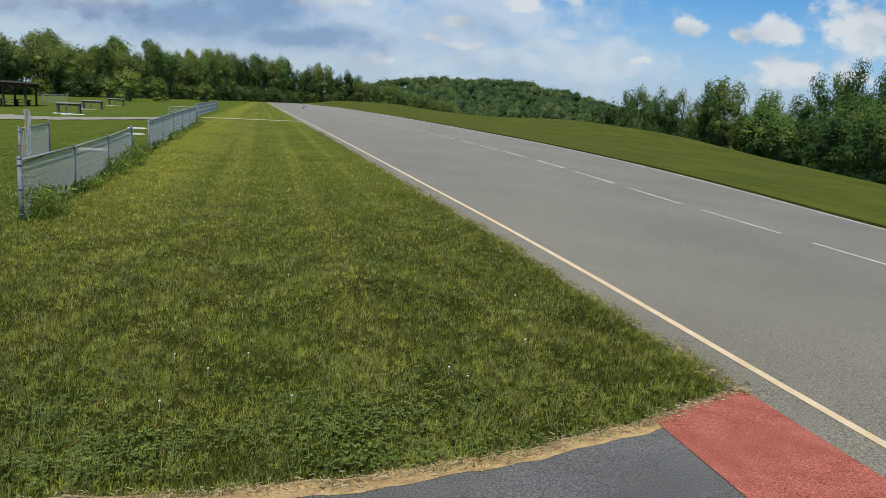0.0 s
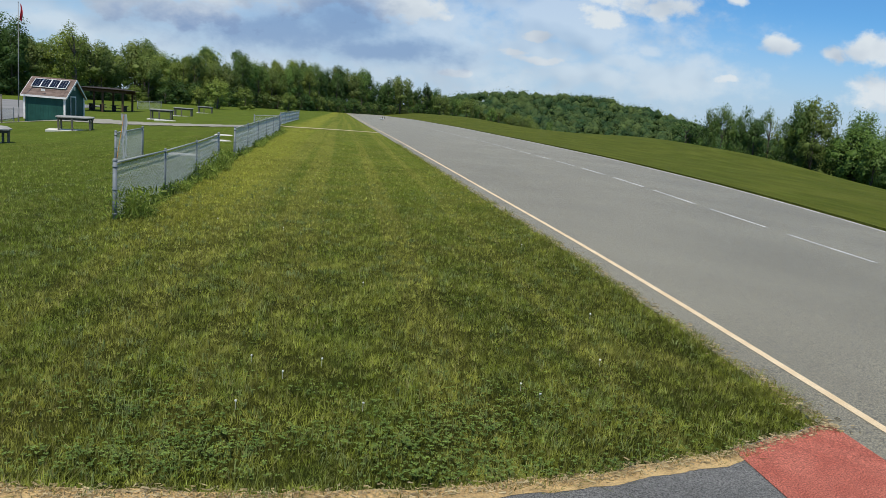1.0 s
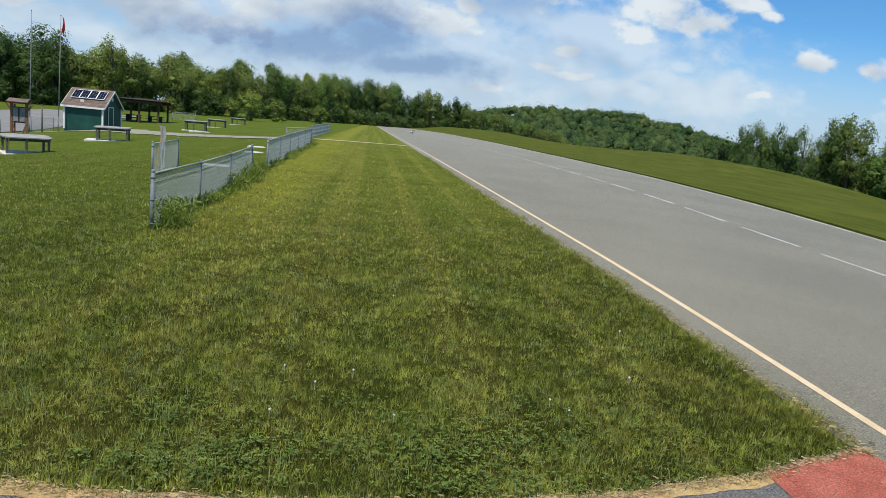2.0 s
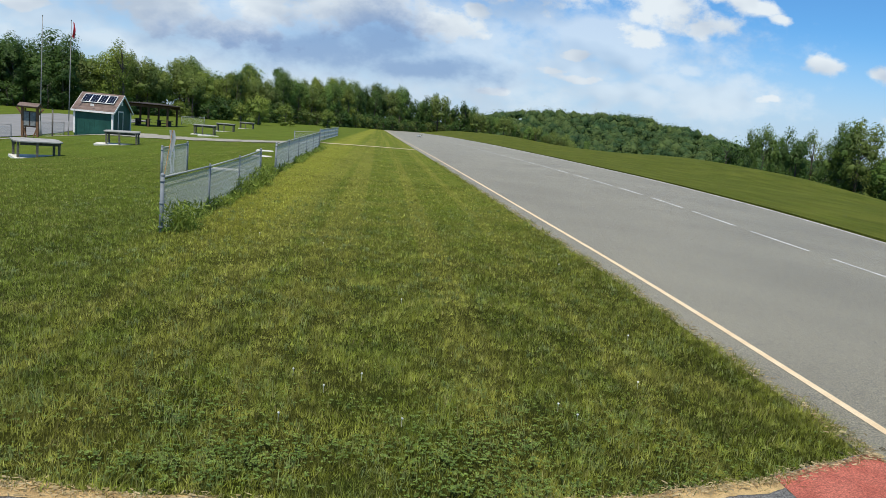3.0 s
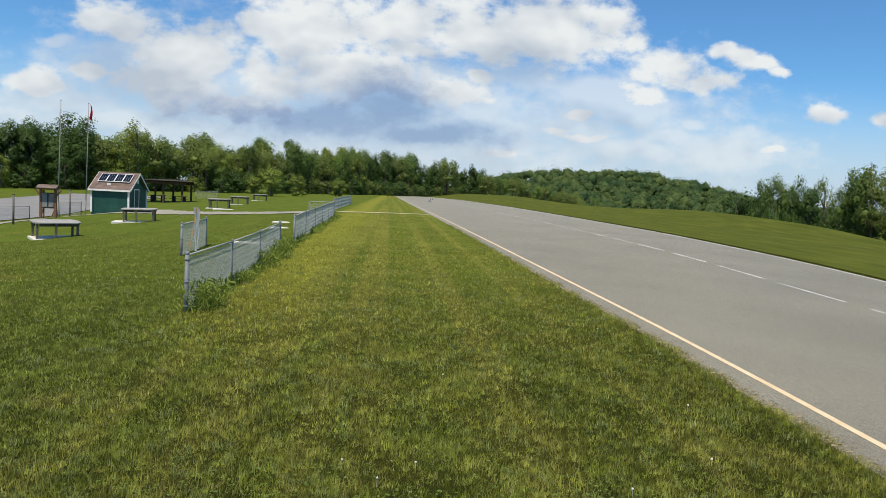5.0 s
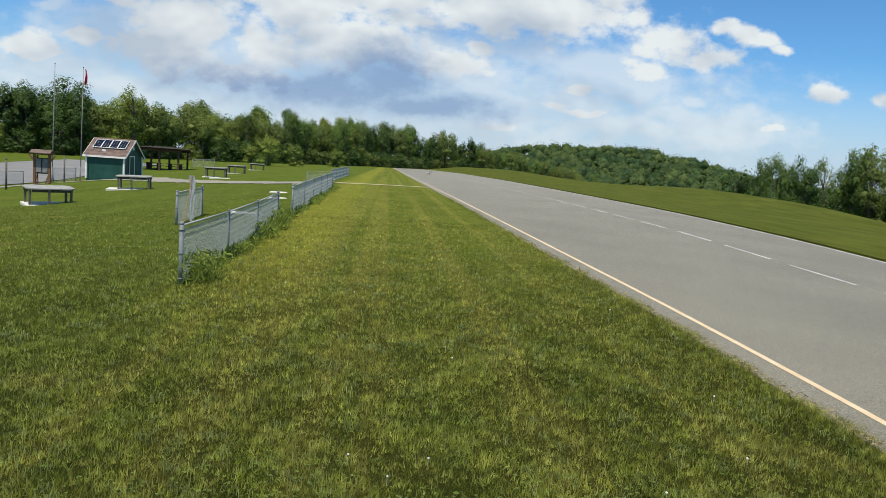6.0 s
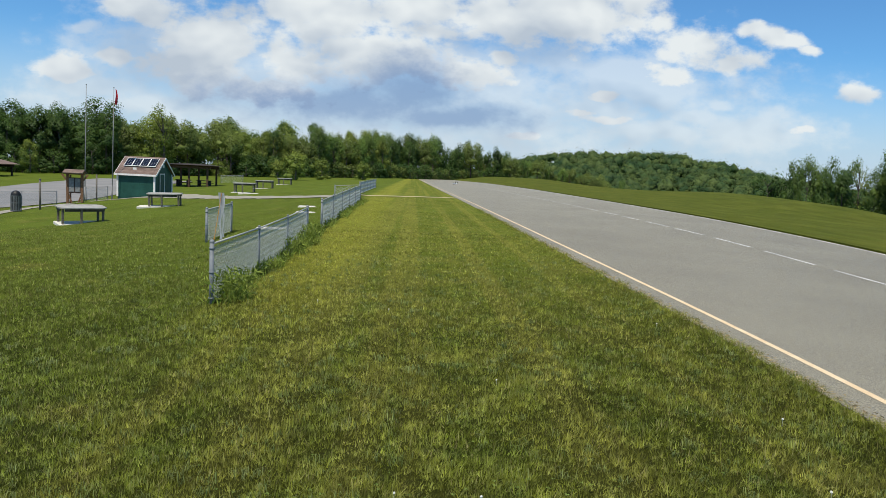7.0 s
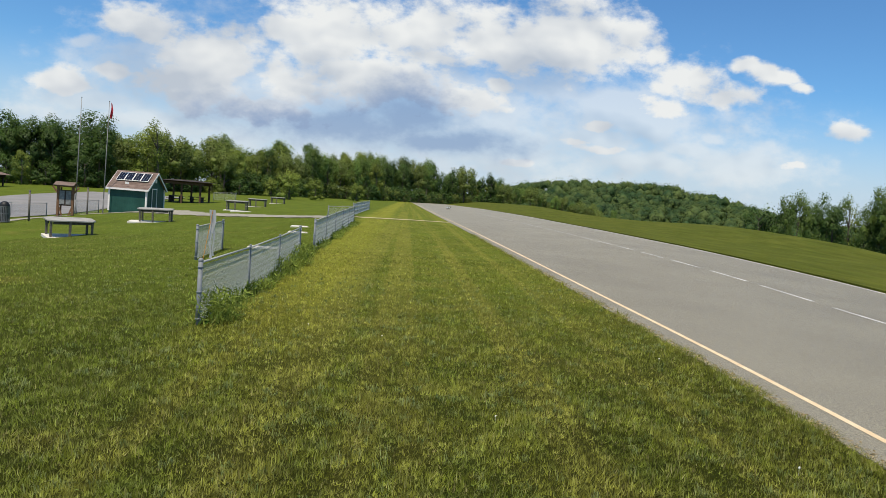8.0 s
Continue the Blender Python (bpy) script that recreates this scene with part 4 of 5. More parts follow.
# ---- model jet on the runway ----
def model_jet(x, y, rz):
    root = thing("model_jet", (x, y, ground_z(x, y) + 0.03), rz, "pale grey twin-tailed model jet aircraft on the runway", "model aircraft")
    bm = bmesh.new()
    rings = [(-0.95, 0.02, 0.0), (-0.6, 0.08, 0.02), (-0.2, 0.11, 0.03), (0.3, 0.12, 0.02), (0.8, 0.09, 0.02)]
    prev = None
    for py, r, dz in rings:
        row = [bm.verts.new((r * 1.25 * math.cos(a * math.tau / 12), py, 0.22 + dz + r * math.sin(a * math.tau / 12))) for a in range(12)]
        if prev:
            for i in range(12):
                bm.faces.new((prev[i], prev[(i + 1) % 12], row[(i + 1) % 12], row[i]))
        else:
            bm.faces.new(row)
        prev = row
    bm.faces.new(prev[::-1])
    bmesh.ops.recalc_face_normals(bm, faces=bm.faces[:])
    part("fuselage", bm, M_JET, root, smooth=True)

    def fin(pts, name, mat, thick):
        b = bmesh.new()
        f = b.faces.new([b.verts.new(p) for p in pts])
        bmesh.ops.solidify(b, geom=[f], thickness=thick)
        bmesh.ops.recalc_face_normals(b, faces=b.faces[:])
        part(name, b, mat, root)

    for s in (-1, 1):
        fin([(s * 0.1, -0.25, 0.24), (s * 0.62, 0.25, 0.23), (s * 0.62, 0.42, 0.23), (s * 0.1, 0.5, 0.24)], "wing", M_JET, 0.02)
        fin([(s * 0.1, 0.58, 0.24), (s * 0.38, 0.82, 0.24), (s * 0.38, 0.95, 0.24), (s * 0.1, 0.86, 0.24)], "tailplane", M_JET, 0.015)
        fin([(s * 0.16, 0.5, 0.30), (s * 0.20, 0.75, 0.62), (s * 0.20, 0.88, 0.62), (s * 0.16, 0.84, 0.30)], "tail_fin", M_BLACK, 0.015)
        part("gear_leg", rodded((s * 0.14, 0.2, 0.02), (s * 0.12, 0.2, 0.2), 0.012), M_GALV, root)
        part("wheel", rodded((s * 0.14 - 0.015, 0.2, 0.045), (s * 0.14 + 0.015, 0.2, 0.045), 0.045, n=14), M_BLACK, root)
    part("gear_leg", rodded((0, -0.5, 0.02), (0, -0.5, 0.2), 0.012), M_GALV, root)
    part("wheel", rodded((-0.015, -0.5, 0.04), (0.015, -0.5, 0.04), 0.04, n=14), M_BLACK, root)
    bm = bmesh.new()
    bmesh.ops.create_uvsphere(bm, u_segments=14, v_segments=8, radius=0.09, matrix=Matrix.Translation((0, -0.45, 0.32)) @ Matrix.Diagonal((0.8, 2.2, 0.8, 1)))
    part("canopy", bm, M_BLACK, root, "dark bubble canopy", True)
    return root


model_jet(6.4, 126.0, 200)


# ---- trees ----
def crown_mesh(name, seed, h, clear, width, count, leaf, mat, shape=1.0, open_by=0.0, inner=0.35):
    """Leaf clumps gathered round boughs inside an uneven egg, with gaps."""
    rng = np.random.default_rng(seed)
    boughs = max(10, int(20 + 12 * rng.random()))
    zc = rng.uniform(0, 1, boughs) ** 0.8
    ang = rng.uniform(0, math.tau, boughs)
    prof = np.sin(np.clip(zc * 0.86 + 0.10, 0, 1) * math.pi) ** (0.6 * shape)
    rad = width / 2 * prof * rng.uniform(0.35, 1.0, boughs)
    centres = np.stack([rad * np.cos(ang), rad * np.sin(ang), clear + zc * (h - clear) * 0.93], 1)
    size = (width * 0.17 + h * 0.03) * rng.uniform(0.6, 1.35, boughs)
    pick = rng.integers(0, boughs, count)
    d = rng.normal(size=(count, 3))
    d /= np.linalg.norm(d, axis=1)[:, None]
    r = np.clip(rng.normal(0.80 - open_by * 0.2, 0.15, count), 0.2, 1.06)
    p = centres[pick] + d * (size[pick] * r)[:, None] * np.array([0.95, 0.95, 1.0])
    p[:, 2] = np.maximum(p[:, 2], clear * 0.5 + 0.2)
    nrm = d + rng.normal(size=(count, 3)) * 0.22 + np.array([0, 0, 0.25])
    nrm /= np.linalg.norm(nrm, axis=1)[:, None]
    t = np.cross(nrm, rng.normal(size=(count, 3)))
    t /= np.linalg.norm(t, axis=1)[:, None]
    b = np.cross(nrm, t)
    s = leaf * rng.uniform(0.55, 1.35, count)[:, None]
    w1, w2 = rng.uniform(0.35, 0.75, (count, 1)), rng.uniform(0.35, 0.75, (count, 1))
    ball = bmesh.new()
    bmesh.ops.create_icosphere(ball, subdivisions=1, radius=1.0)
    unit, tri = np.array([v.co[:] for v in ball.verts]), np.array([[v.index for v in f.verts] for f in ball.faces])
    ball.free()
    keep = boughs if open_by < 0.2 else 0
    core = centres[:keep, None, :] + unit[None] * ((size * np.where(zc > 0.75, 0.45, 1.0))[:keep, None] * inner * rng.uniform(0.75, 1.25, (keep, len(unit))))[..., None] * np.array([1, 1, 0.8])
    core[..., 2] = np.maximum(core[..., 2], 0.1)
    core_faces = (tri[None] + (np.arange(keep) * len(unit))[:, None, None]).reshape(-1, 3) + count * 3
    leaves = np.stack([p - t * s + b * s * (w1 - 0.55), p + t * s - b * s * (w2 - 0.4), p + b * s * w1 * 1.5 - nrm * s * 0.2], 1)
    faces = np.concatenate([np.arange(count * 3).reshape(-1, 3), core_faces])
    me = raw_mesh(name, np.concatenate([leaves.reshape(-1, 3), core.reshape(-1, 3)]), faces, mat, True)
    # leaves shade with the round of their bough and of the whole crown
    axis = p - np.array([0, 0, (clear + h) * 0.45])
    axis /= np.linalg.norm(axis, axis=1)[:, None]
    soft = d * 0.6 + axis * 0.55 + nrm * 0.10 + np.array([0, 0, 0.25])
    soft /= np.linalg.norm(soft, axis=1)[:, None]
    round_core = np.broadcast_to(unit[None], (keep, len(unit), 3)).reshape(-1, 3)
    me.normals_split_custom_set_from_vertices(np.concatenate([np.repeat(soft, 3, 0), round_core]).tolist())
    return me, centres


def trunk_bm(seed, h, clear, r, centres, limbs=9):
    rng = random.Random(seed)
    bm, prev = bmesh.new(), Vector((0, 0, -1.2))
    path = [prev]
    for i in range(1, 6):
        path.append(Vector((rng.uniform(-0.15, 0.15) * i * 0.5, rng.uniform(-0.15, 0.15) * i * 0.5, h * 0.80 * i / 5)))
    for i, (a, b) in enumerate(zip(path, path[1:])):
        add_rod(bm, a, b, r * (1.15 - i * 0.2), r * (0.95 - i * 0.2), n=7, caps=False)
    for c in rng.sample(list(range(len(centres))), min(limbs, len(centres))):
        tip = Vector(centres[c])
        k = min(0.75, max(0.25, tip.z / h - 0.18))
        i = min(4, int(k / 0.8 * 5))
        root = path[i].lerp(path[i + 1], 0.5)
        add_rod(bm, root, tip, r * 0.32, r * 0.08, n=5, caps=False)
    return bm


KINDS = []
for i, (h, clear, width, count, leaf, mat, shape, open_by) in enumerate((
        (15, 0.6, 7.5, 4600, 0.22, 0, 0.8, 0.0), (14, 0.3, 8.5, 4600, 0.23, 1, 1.0, 0.0), (16, 0.6, 8.0, 4600, 0.23, 2, 1.0, 0.0), (13, 0.2, 7.0, 4200, 0.22, 1, 0.8, 0.0),
        (17, 3.0, 5.6, 3500, 0.22, 0, 0.7, 0.3), (12, 0.1, 8.0, 4200, 0.22, 3, 1.1, 0.0), (15, 3.0, 6.5, 1500, 0.18, 1, 0.9, 0.9), (5, 0.0, 4.6, 2200, 0.13, 1, 1.2, 0.0),
        (16, 0.3, 4.6, 3900, 0.23, 0, 0.40, 0.0), (13, 0.0, 8.5, 2000, 0.36, 0, 0.6, 0.0), (13, 0.0, 8.5, 2000, 0.36, 2, 0.6, 0.0), (5, 0.0, 5.0, 2200, 0.14, 0, 0.8, 0.0),
        (5, 0.0, 6.0, 900, 0.24, 0, 0.7, 0.0), (5, 0.0, 6.0, 900, 0.24, 3, 0.7, 0.0))):
    me, centres = crown_mesh("crown", 40 + i, h, clear, width, count, leaf, LEAVES[mat], shape, open_by, 0.55 if i in (9, 10) else 0.46)
    tb = trunk_bm(i, h, clear, 0.10 + h * 0.011, [tuple(c) for c in centres], 16 if open_by > 0.5 else 9)
    tm = bpy.data.meshes.new("trunk")
    tb.to_mesh(tm)
    tb.free()
    tm.materials.append(M_BARK)
    KINDS.append((h, me, tm))


def tree(kind, x, y, z, h, rz, wide, label, group):
    h0, me, tm = KINDS[kind]
    s = h / h0
    root = new("tree")
    root.matrix_basis = pose(x, y, z, 0, 0, rz) @ Matrix.Diagonal((s * wide, s * wide, s, 1))
    for name, data in (("trunk", tm), ("crown", me)):
        ob = new(name, data)
        ob.parent = root
    return tagged(root, label, "tree", group)


def row_of_trees(seed, line, step, depth, heights, kinds, label, group, layers=2, sink=0.3, widths=(0.8, 1.25)):
    """Trees along a line of points, in loose layers behind one another."""
    rng = random.Random(seed)
    for layer in range(layers):
        for (xa, ya), (xb, yb) in zip(line, line[1:]):
            length = math.hypot(xb - xa, yb - ya)
            nx, ny = -(yb - ya) / length, (xb - xa) / length
            n = max(1, int(length / step))
            for i in range(n):
                t = (i + rng.random()) / n
                off = layer * depth + rng.uniform(-0.3, 0.3) * depth
                x, y = xa + (xb - xa) * t + nx * off, ya + (yb - ya) * t + ny * off
                h = rng.uniform(*heights) * (1 + 0.10 * layer)
                tree(rng.choice(kinds), x, y, ground_z(x, min(y, 338)) - sink, h, rng.uniform(0, 360), rng.uniform(*widths), label, group)


# the woods' edge, from the parking lot round to the far end of the runway
row_of_trees(1, [(-112, 114), (-73, 127)], 4.0, 6, (8.8, 11.6), (0, 8, 2, 0), "dark green broadleaf tree at the edge of the woods", "trees of the woods", 2)
row_of_trees(16, [(-73, 127), (-55, 134)], 2.0, 4, (10.7, 13.5), (8, 8, 8, 0), "tall slender dark green poplar in a dense grove", "poplars of the grove", 2, 0.3, (0.85, 1.2))
row_of_trees(11, [(-110, 112), (-56, 130)], 3.6, 2, (3.5, 5.5), (11, 11, 11, 7), "leafy green understorey bush at the edge of the woods", "bushes before the woods", 1)
row_of_trees(15, [(-54, 131), (-30, 160)], 5.0, 3, (2.6, 4.2), (7, 11, 5), "leafy green understorey bush at the edge of the woods", "bushes before the woods", 1)
tree(3, -62.5, 122, ground_z(-62.5, 122) - 0.2, 5.6, 40, 0.9, "young light green tree before the poplar grove", "trees of the woods")
row_of_trees(12, [(-116, 130), (-60, 147), (-44, 152)], 4.5, 5, (7.5, 10), (9, 10), "dense green broadleaf tree deeper in the woods", "trees of the woods", 2)
row_of_trees(13, [(-58, 160), (-44, 186), (-18, 238)], 5.0, 6, (8, 10.5), (10, 9), "dense green broadleaf tree deeper in the woods", "trees of the woods", 2)
row_of_trees(14, [(-18, 252), (12, 316), (40, 334)], 5.5, 6, (10, 13), (10, 9), "dense green broadleaf tree deeper in the woods", "trees of the woods", 1)
row_of_trees(17, [(-50, 139), (-37, 160)], 4.0, 5, (8.8, 12.0), (3, 5, 1, 5), "feathery olive-green broadleaf tree at the edge of the woods", "trees of the woods", 2, 0.3, (0.75, 1.1))
row_of_trees(2, [(-37, 164), (-10, 226)], 3.9, 8, (9.3, 13.8), (1, 3, 2, 8, 5, 4, 2), "fresh green broadleaf tree at the edge of the woods", "trees of the woods", 2, 0.3, (0.62, 0.98))
row_of_trees(3, [(-12, 236), (18, 300), (46, 318)], 4.6, 9, (11.5, 17), (0, 2, 5, 4, 8, 2), "dark green broadleaf tree beyond the runway's end", "trees of the woods", 2, 0.3, (0.6, 0.98))
row_of_trees(4, [(40, 292), (95, 326)], 6, 9, (8, 11.5), (5, 2, 5, 1), "olive-green broadleaf tree on the far slope", "trees of the far slope", 2)
row_of_trees(18, [(-37, 158), (-10, 220), (16, 288), (46, 312)], 3.4, 3, (3.0, 5.2), (12, 12, 13), "leafy green understorey bush at the edge of the woods", "bushes before the woods", 1)
# the stand beyond the bank
row_of_trees(5, [(112, 162), (104, 130), (93, 98), (78, 64)], 6.0, 8, (15, 19.5), (0, 2, 4, 0, 5), "dark green broadleaf tree standing below the grassy bank", "trees below the bank", 2, 1.0)
row_of_trees(6, [(77, 85), (64, 49), (55, 25)], 5.5, 8, (11, 14.4), (0, 2, 5), "dense dark green tree below the grassy bank", "trees below the bank", 2, 1.0)
for k, (x, y, h, kind, wide) in enumerate((
        (78.1, 150, 16.0, 2, 0.59), (83.2, 154, 17.1, 2, 0.65), (86.5, 152, 17.2, 0, 0.59), (88.5, 150, 17.9, 8, 0.84), (95.4, 150, 15.2, 2, 0.65), (97.5, 148, 19.4, 2, 0.73), (100.0, 146, 20.6, 5, 0.71), (106.3, 140, 17.8, 2, 0.85),
        (110.5, 138, 17.2, 0, 0.77), (112.8, 134, 21.5, 0, 0.72), (115.4, 130, 21.8, 2, 0.64), (116.8, 126, 24.2, 0, 0.60), (115.0, 118, 24.1, 0, 0.66), (91.4, 164, 15.6, 2, 0.73), (95.5, 164, 15.4, 0, 0.74), (108.3, 165, 17.5, 0, 0.91))):
    tree(kind, x, y, -7.0, h, 70 * k, wide, "slender green broadleaf tree below the grassy bank", "trees below the bank")
for k in range(12):
    tree((11, 11, 7)[k % 3], 77.5 + k * 2.6, 150 + 1.4 * (k % 3), -7.0, 7.1 + 1.0 * (k % 2), 50 * k, 1.15, "dark green bush under the trees below the bank", "bushes on the bank")
tree(6, 93.3, 152, -7.0, 18.1, 30, 0.75, "nearly bare thin-leaved tree below the grassy bank", "trees below the bank")
tree(6, -47.0, 139, 0, 13.4, 80, 1.2, "tall thin-leaved open tree above the woods' edge", "trees of the woods")
for x, y, h in ((-21, 128, 5.0), (-17.5, 136, 4.0), (-11, 150, 3.6)):
    tree(7, x, y, ground_z(x, y) - 0.1, h, x * 31, 1.1, "small bright green bush in front of the woods", "bushes before the woods")
tree(11, 86.6, 178, -4.8, 11.6, 10, 0.95, "round dark green bush on the crest of the bank", "bushes on the bank")
tree(11, 90.6, 180, -5.0, 10.7, 70, 1.0, "round dark green bush on the crest of the bank", "bushes on the bank")


RIDGE_X = [-260, -60, 40, 63, 84, 110, 129, 147, 166, 185, 204, 224, 260, 330, 420]
RIDGE_Z = [3, 1, 7.5, 13.5, 19.5, 22, 22, 24, 23, 21, 17.5, 12.5, 7.5, 3, 0]


def far_woods():
    """The wooded hill beyond: round lumpy crowns, each covered in small leaf clumps."""
    rng = np.random.default_rng(9)
    crowns, per = 3000, 80
    x = rng.uniform(-90, 340, crowns)
    y = 345 + rng.uniform(0, 1, crowns) ** 1.1 * 160
    z = -6 + np.interp(x, RIDGE_X, RIDGE_Z) * np.clip((y - 345) / 120, 0, 1.0) + rng.uniform(3.0, 5.6, crowns)
    r = 1.4 + 3.2 * rng.uniform(0, 1, crowns) ** 1.6
    at = np.stack([x, y, z], 1)[:, None, :]
    tall = np.array([1, 1, 1.05])
    ball = bmesh.new()
    bmesh.ops.create_icosphere(ball, subdivisions=1, radius=1.0)
    ball.verts.ensure_lookup_table()
    unit = np.array([v.co[:] for v in ball.verts])
    tri = np.array([[v.index for v in f.verts] for f in ball.faces])
    ball.free()

    def lumps(d, seed):
        k = np.random.default_rng(seed).normal(size=(crowns, 5, 3)) * 2.2
        f = np.random.default_rng(seed + 1).uniform(0, math.tau, (crowns, 5))
        return 1 + 0.11 * np.sin(np.einsum("cpi,cki->cpk", d, k) * 1.6 + f[:, None, :]).sum(2)

    d = np.broadcast_to(unit[None], (crowns, len(unit), 3))
    core = at + d * (r[:, None] * 0.74 * lumps(d, 4))[..., None] * tall
    cf = (tri[None] + (np.arange(crowns) * len(unit))[:, None, None]).reshape(-1, 3)
    d = rng.normal(size=(crowns, per, 3))
    d[..., 2] = np.abs(d[..., 2]) - 0.25
    d[..., 1] -= 0.3
    d /= np.linalg.norm(d, axis=2)[..., None]
    p = at + d * (r[:, None] * lumps(d, 4) * rng.uniform(0.84, 1.02, (crowns, per)))[..., None] * tall
    nrm = d + rng.normal(size=d.shape) * 0.2
    nrm /= np.linalg.norm(nrm, axis=2)[..., None]
    t = np.cross(nrm, rng.normal(size=d.shape))
    t /= np.linalg.norm(t, axis=2)[..., None]
    b = np.cross(nrm, t)
    s = rng.uniform(0.3, 0.65, (crowns, per, 1))
    leaf = np.stack([p - t * s, p + t * s, p + b * s * 0.8], 2).reshape(-1, 3)
    verts = np.concatenate([core.reshape(-1, 3), leaf])
    faces = np.concatenate([cf, np.arange(len(leaf)).reshape(-1, 3) + core.shape[0] * core.shape[1]])
    me = raw_mesh("far_woods", verts, faces, M_WOODS, True)
    soft = d * 0.62 + nrm * 0.12 + np.array([0, -0.2, 0.42])
    soft /= np.linalg.norm(soft, axis=2)[..., None]
    around = np.broadcast_to(unit[None], (crowns, len(unit), 3)).reshape(-1, 3)
    me.normals_split_custom_set_from_vertices(np.concatenate([around, np.repeat(soft.reshape(-1, 3), 3, 0)]).tolist())
    return tagged(new("far_woods", me), "hazy green broadleaf woods covering the far hill", "woods", kind="stuff")


far_woods()


def far_hill():
    xs, ys = np.linspace(-300, 460, 60), np.linspace(340, 560, 20)
    gx, gy = np.meshgrid(xs, ys)
    ridge = np.interp(gx, RIDGE_X, RIDGE_Z)
    gz = -5 + ridge * np.clip((gy - 345) / 120, 0, 1.0)
    n = len(xs)
    k = (np.arange(len(ys) - 1)[:, None] * n + np.arange(n - 1)[None]).ravel()
    me = raw_mesh("hill", np.stack([gx.ravel(), gy.ravel(), gz.ravel()], 1), np.stack([k, k + 1, k + n + 1, k + n], 1), M_WOODS, True)
    return tagged(new("hill", me), "low hill under the far woods", "hill", kind="structure")


far_hill()


# ---- grass, weeds, clover ----
def off_paths(x, y):
    """True where no footpath crosses the lawn."""
    trail = np.interp(x, [-27, -22.5, -19, -16, -12.4, -8.5, -4.2], [63.6, 63.2, 58, 53.8, 51.2, 48.8, 46.6])
    return ~((x < -4.2) & (np.abs(y - trail) < 1.9)) & ~((x > -3.1) & (np.abs(y - 53.0 - 1.55 * x) < 1.2))


def on_lawn(x, y):
    u = x + SKEW * np.clip(y, 0, 300)
    return off_paths(x, y) & (y > grass_edge(x) + 0.01) & (u < RUN_LEFT + 0.06 + 0.03 * np.sin(y * 5) + 0.03 * np.sin(y * 1.7) + 0.03 * np.sin(y * 13 + 2 * np.sin(y * 3))) & ((x < 2.7) | (y > grass_edge(x) + 0.04))


def grass(name, seed, x0, x1, y0, y1, per_m2, tall, wide, bent, label, mask=on_lawn):
    """Slender upright blades in tufts of uneven height; the nearest are bent."""
    rng = np.random.default_rng(seed)
    count = int((x1 - x0) * (y1 - y0) * per_m2)
    x, y = rng.uniform(x0, x1, count), rng.uniform(y0, y1, count)
    keep = mask(x, y)
    x, y = x[keep], y[keep]
    count = len(x)
    tuft = 0.5 + 0.25 * np.sin(x * 5.1 + 2 * np.sin(y * 2.3)) + 0.25 * np.sin(y * 4.3 + 2 * np.sin(x * 3.1 + 1))
    bunch = 0.5 + 0.5 * np.sin(x * 52 + 3 * np.sin(y * 17)) * np.sin(y * 45 + 3 * np.sin(x * 19))
    h = tall * rng.uniform(0.4, 1.15, count) * (0.35 + 0.45 * tuft + 0.65 * bunch)
    # blades of one bunch lean much the same way
    a = 4 * np.sin(x * 14 + 2 * np.sin(y * 11)) + 4 * np.sin(y * 16 + 2 * np.sin(x * 9)) + rng.normal(0, 0.8, count)
    lean = bent * rng.uniform(0.15, 1.5, count) ** 1.5
    dx, dy = np.cos(a) * lean * h, np.sin(a) * lean * h
    turn = rng.uniform(0, math.pi, count)
    px, py = np.cos(turn), np.sin(turn)
    w = wide * rng.uniform(0.6, 1.3, count)
    z = height(x, y) - 0.02
    left = np.stack([x - px * w, y - py * w, z], 1)
    right = np.stack([x + px * w, y + py * w, z], 1)
    tip = np.stack([x + dx, y + dy, z + h * (1 - 0.2 * lean)], 1)
    flat = np.cross(right - left, tip - left)
    flat /= np.linalg.norm(flat, axis=1)[:, None] + 1e-9
    turned = flat[:, 2] * 0.5 - flat[:, 1] < 0
    left[turned], right[turned] = right[turned].copy(), left[turned].copy()
    flat[turned] *= -1
    me = raw_mesh(name, np.stack([left, right, tip], 1).reshape(-1, 3), np.arange(count * 3).reshape(-1, 3), M_BLADE, True)
    # a sward shades as one soft surface, each blade only a little by itself
    soft = flat * 0.45 + np.array([0, 0, 0.8])
    soft /= np.linalg.norm(soft, axis=1)[:, None]
    me.normals_split_custom_set_from_vertices(np.repeat(soft, 3, 0).tolist())
    return tagged(new(name, me), label, "grass", kind="stuff")


def road_fringe(x, y):
    u = x + SKEW * y
    wave = 0.04 * np.sin(y * 4.1) + 0.04 * np.sin(y * 1.3 + 1) + 0.03 * np.sin(y * 11 + 2 * np.sin(y * 3))
    return (u > RUN_LEFT - 0.16) & (u < RUN_LEFT + 0.05 + wave) & (y > grass_edge(x) + 0.03)


def on_bank(x, y):
    u = x + SKEW * np.clip(y, 0, 300)
    return u > RUN_RIGHT - 0.02 + 0.03 * np.sin(y * 3)


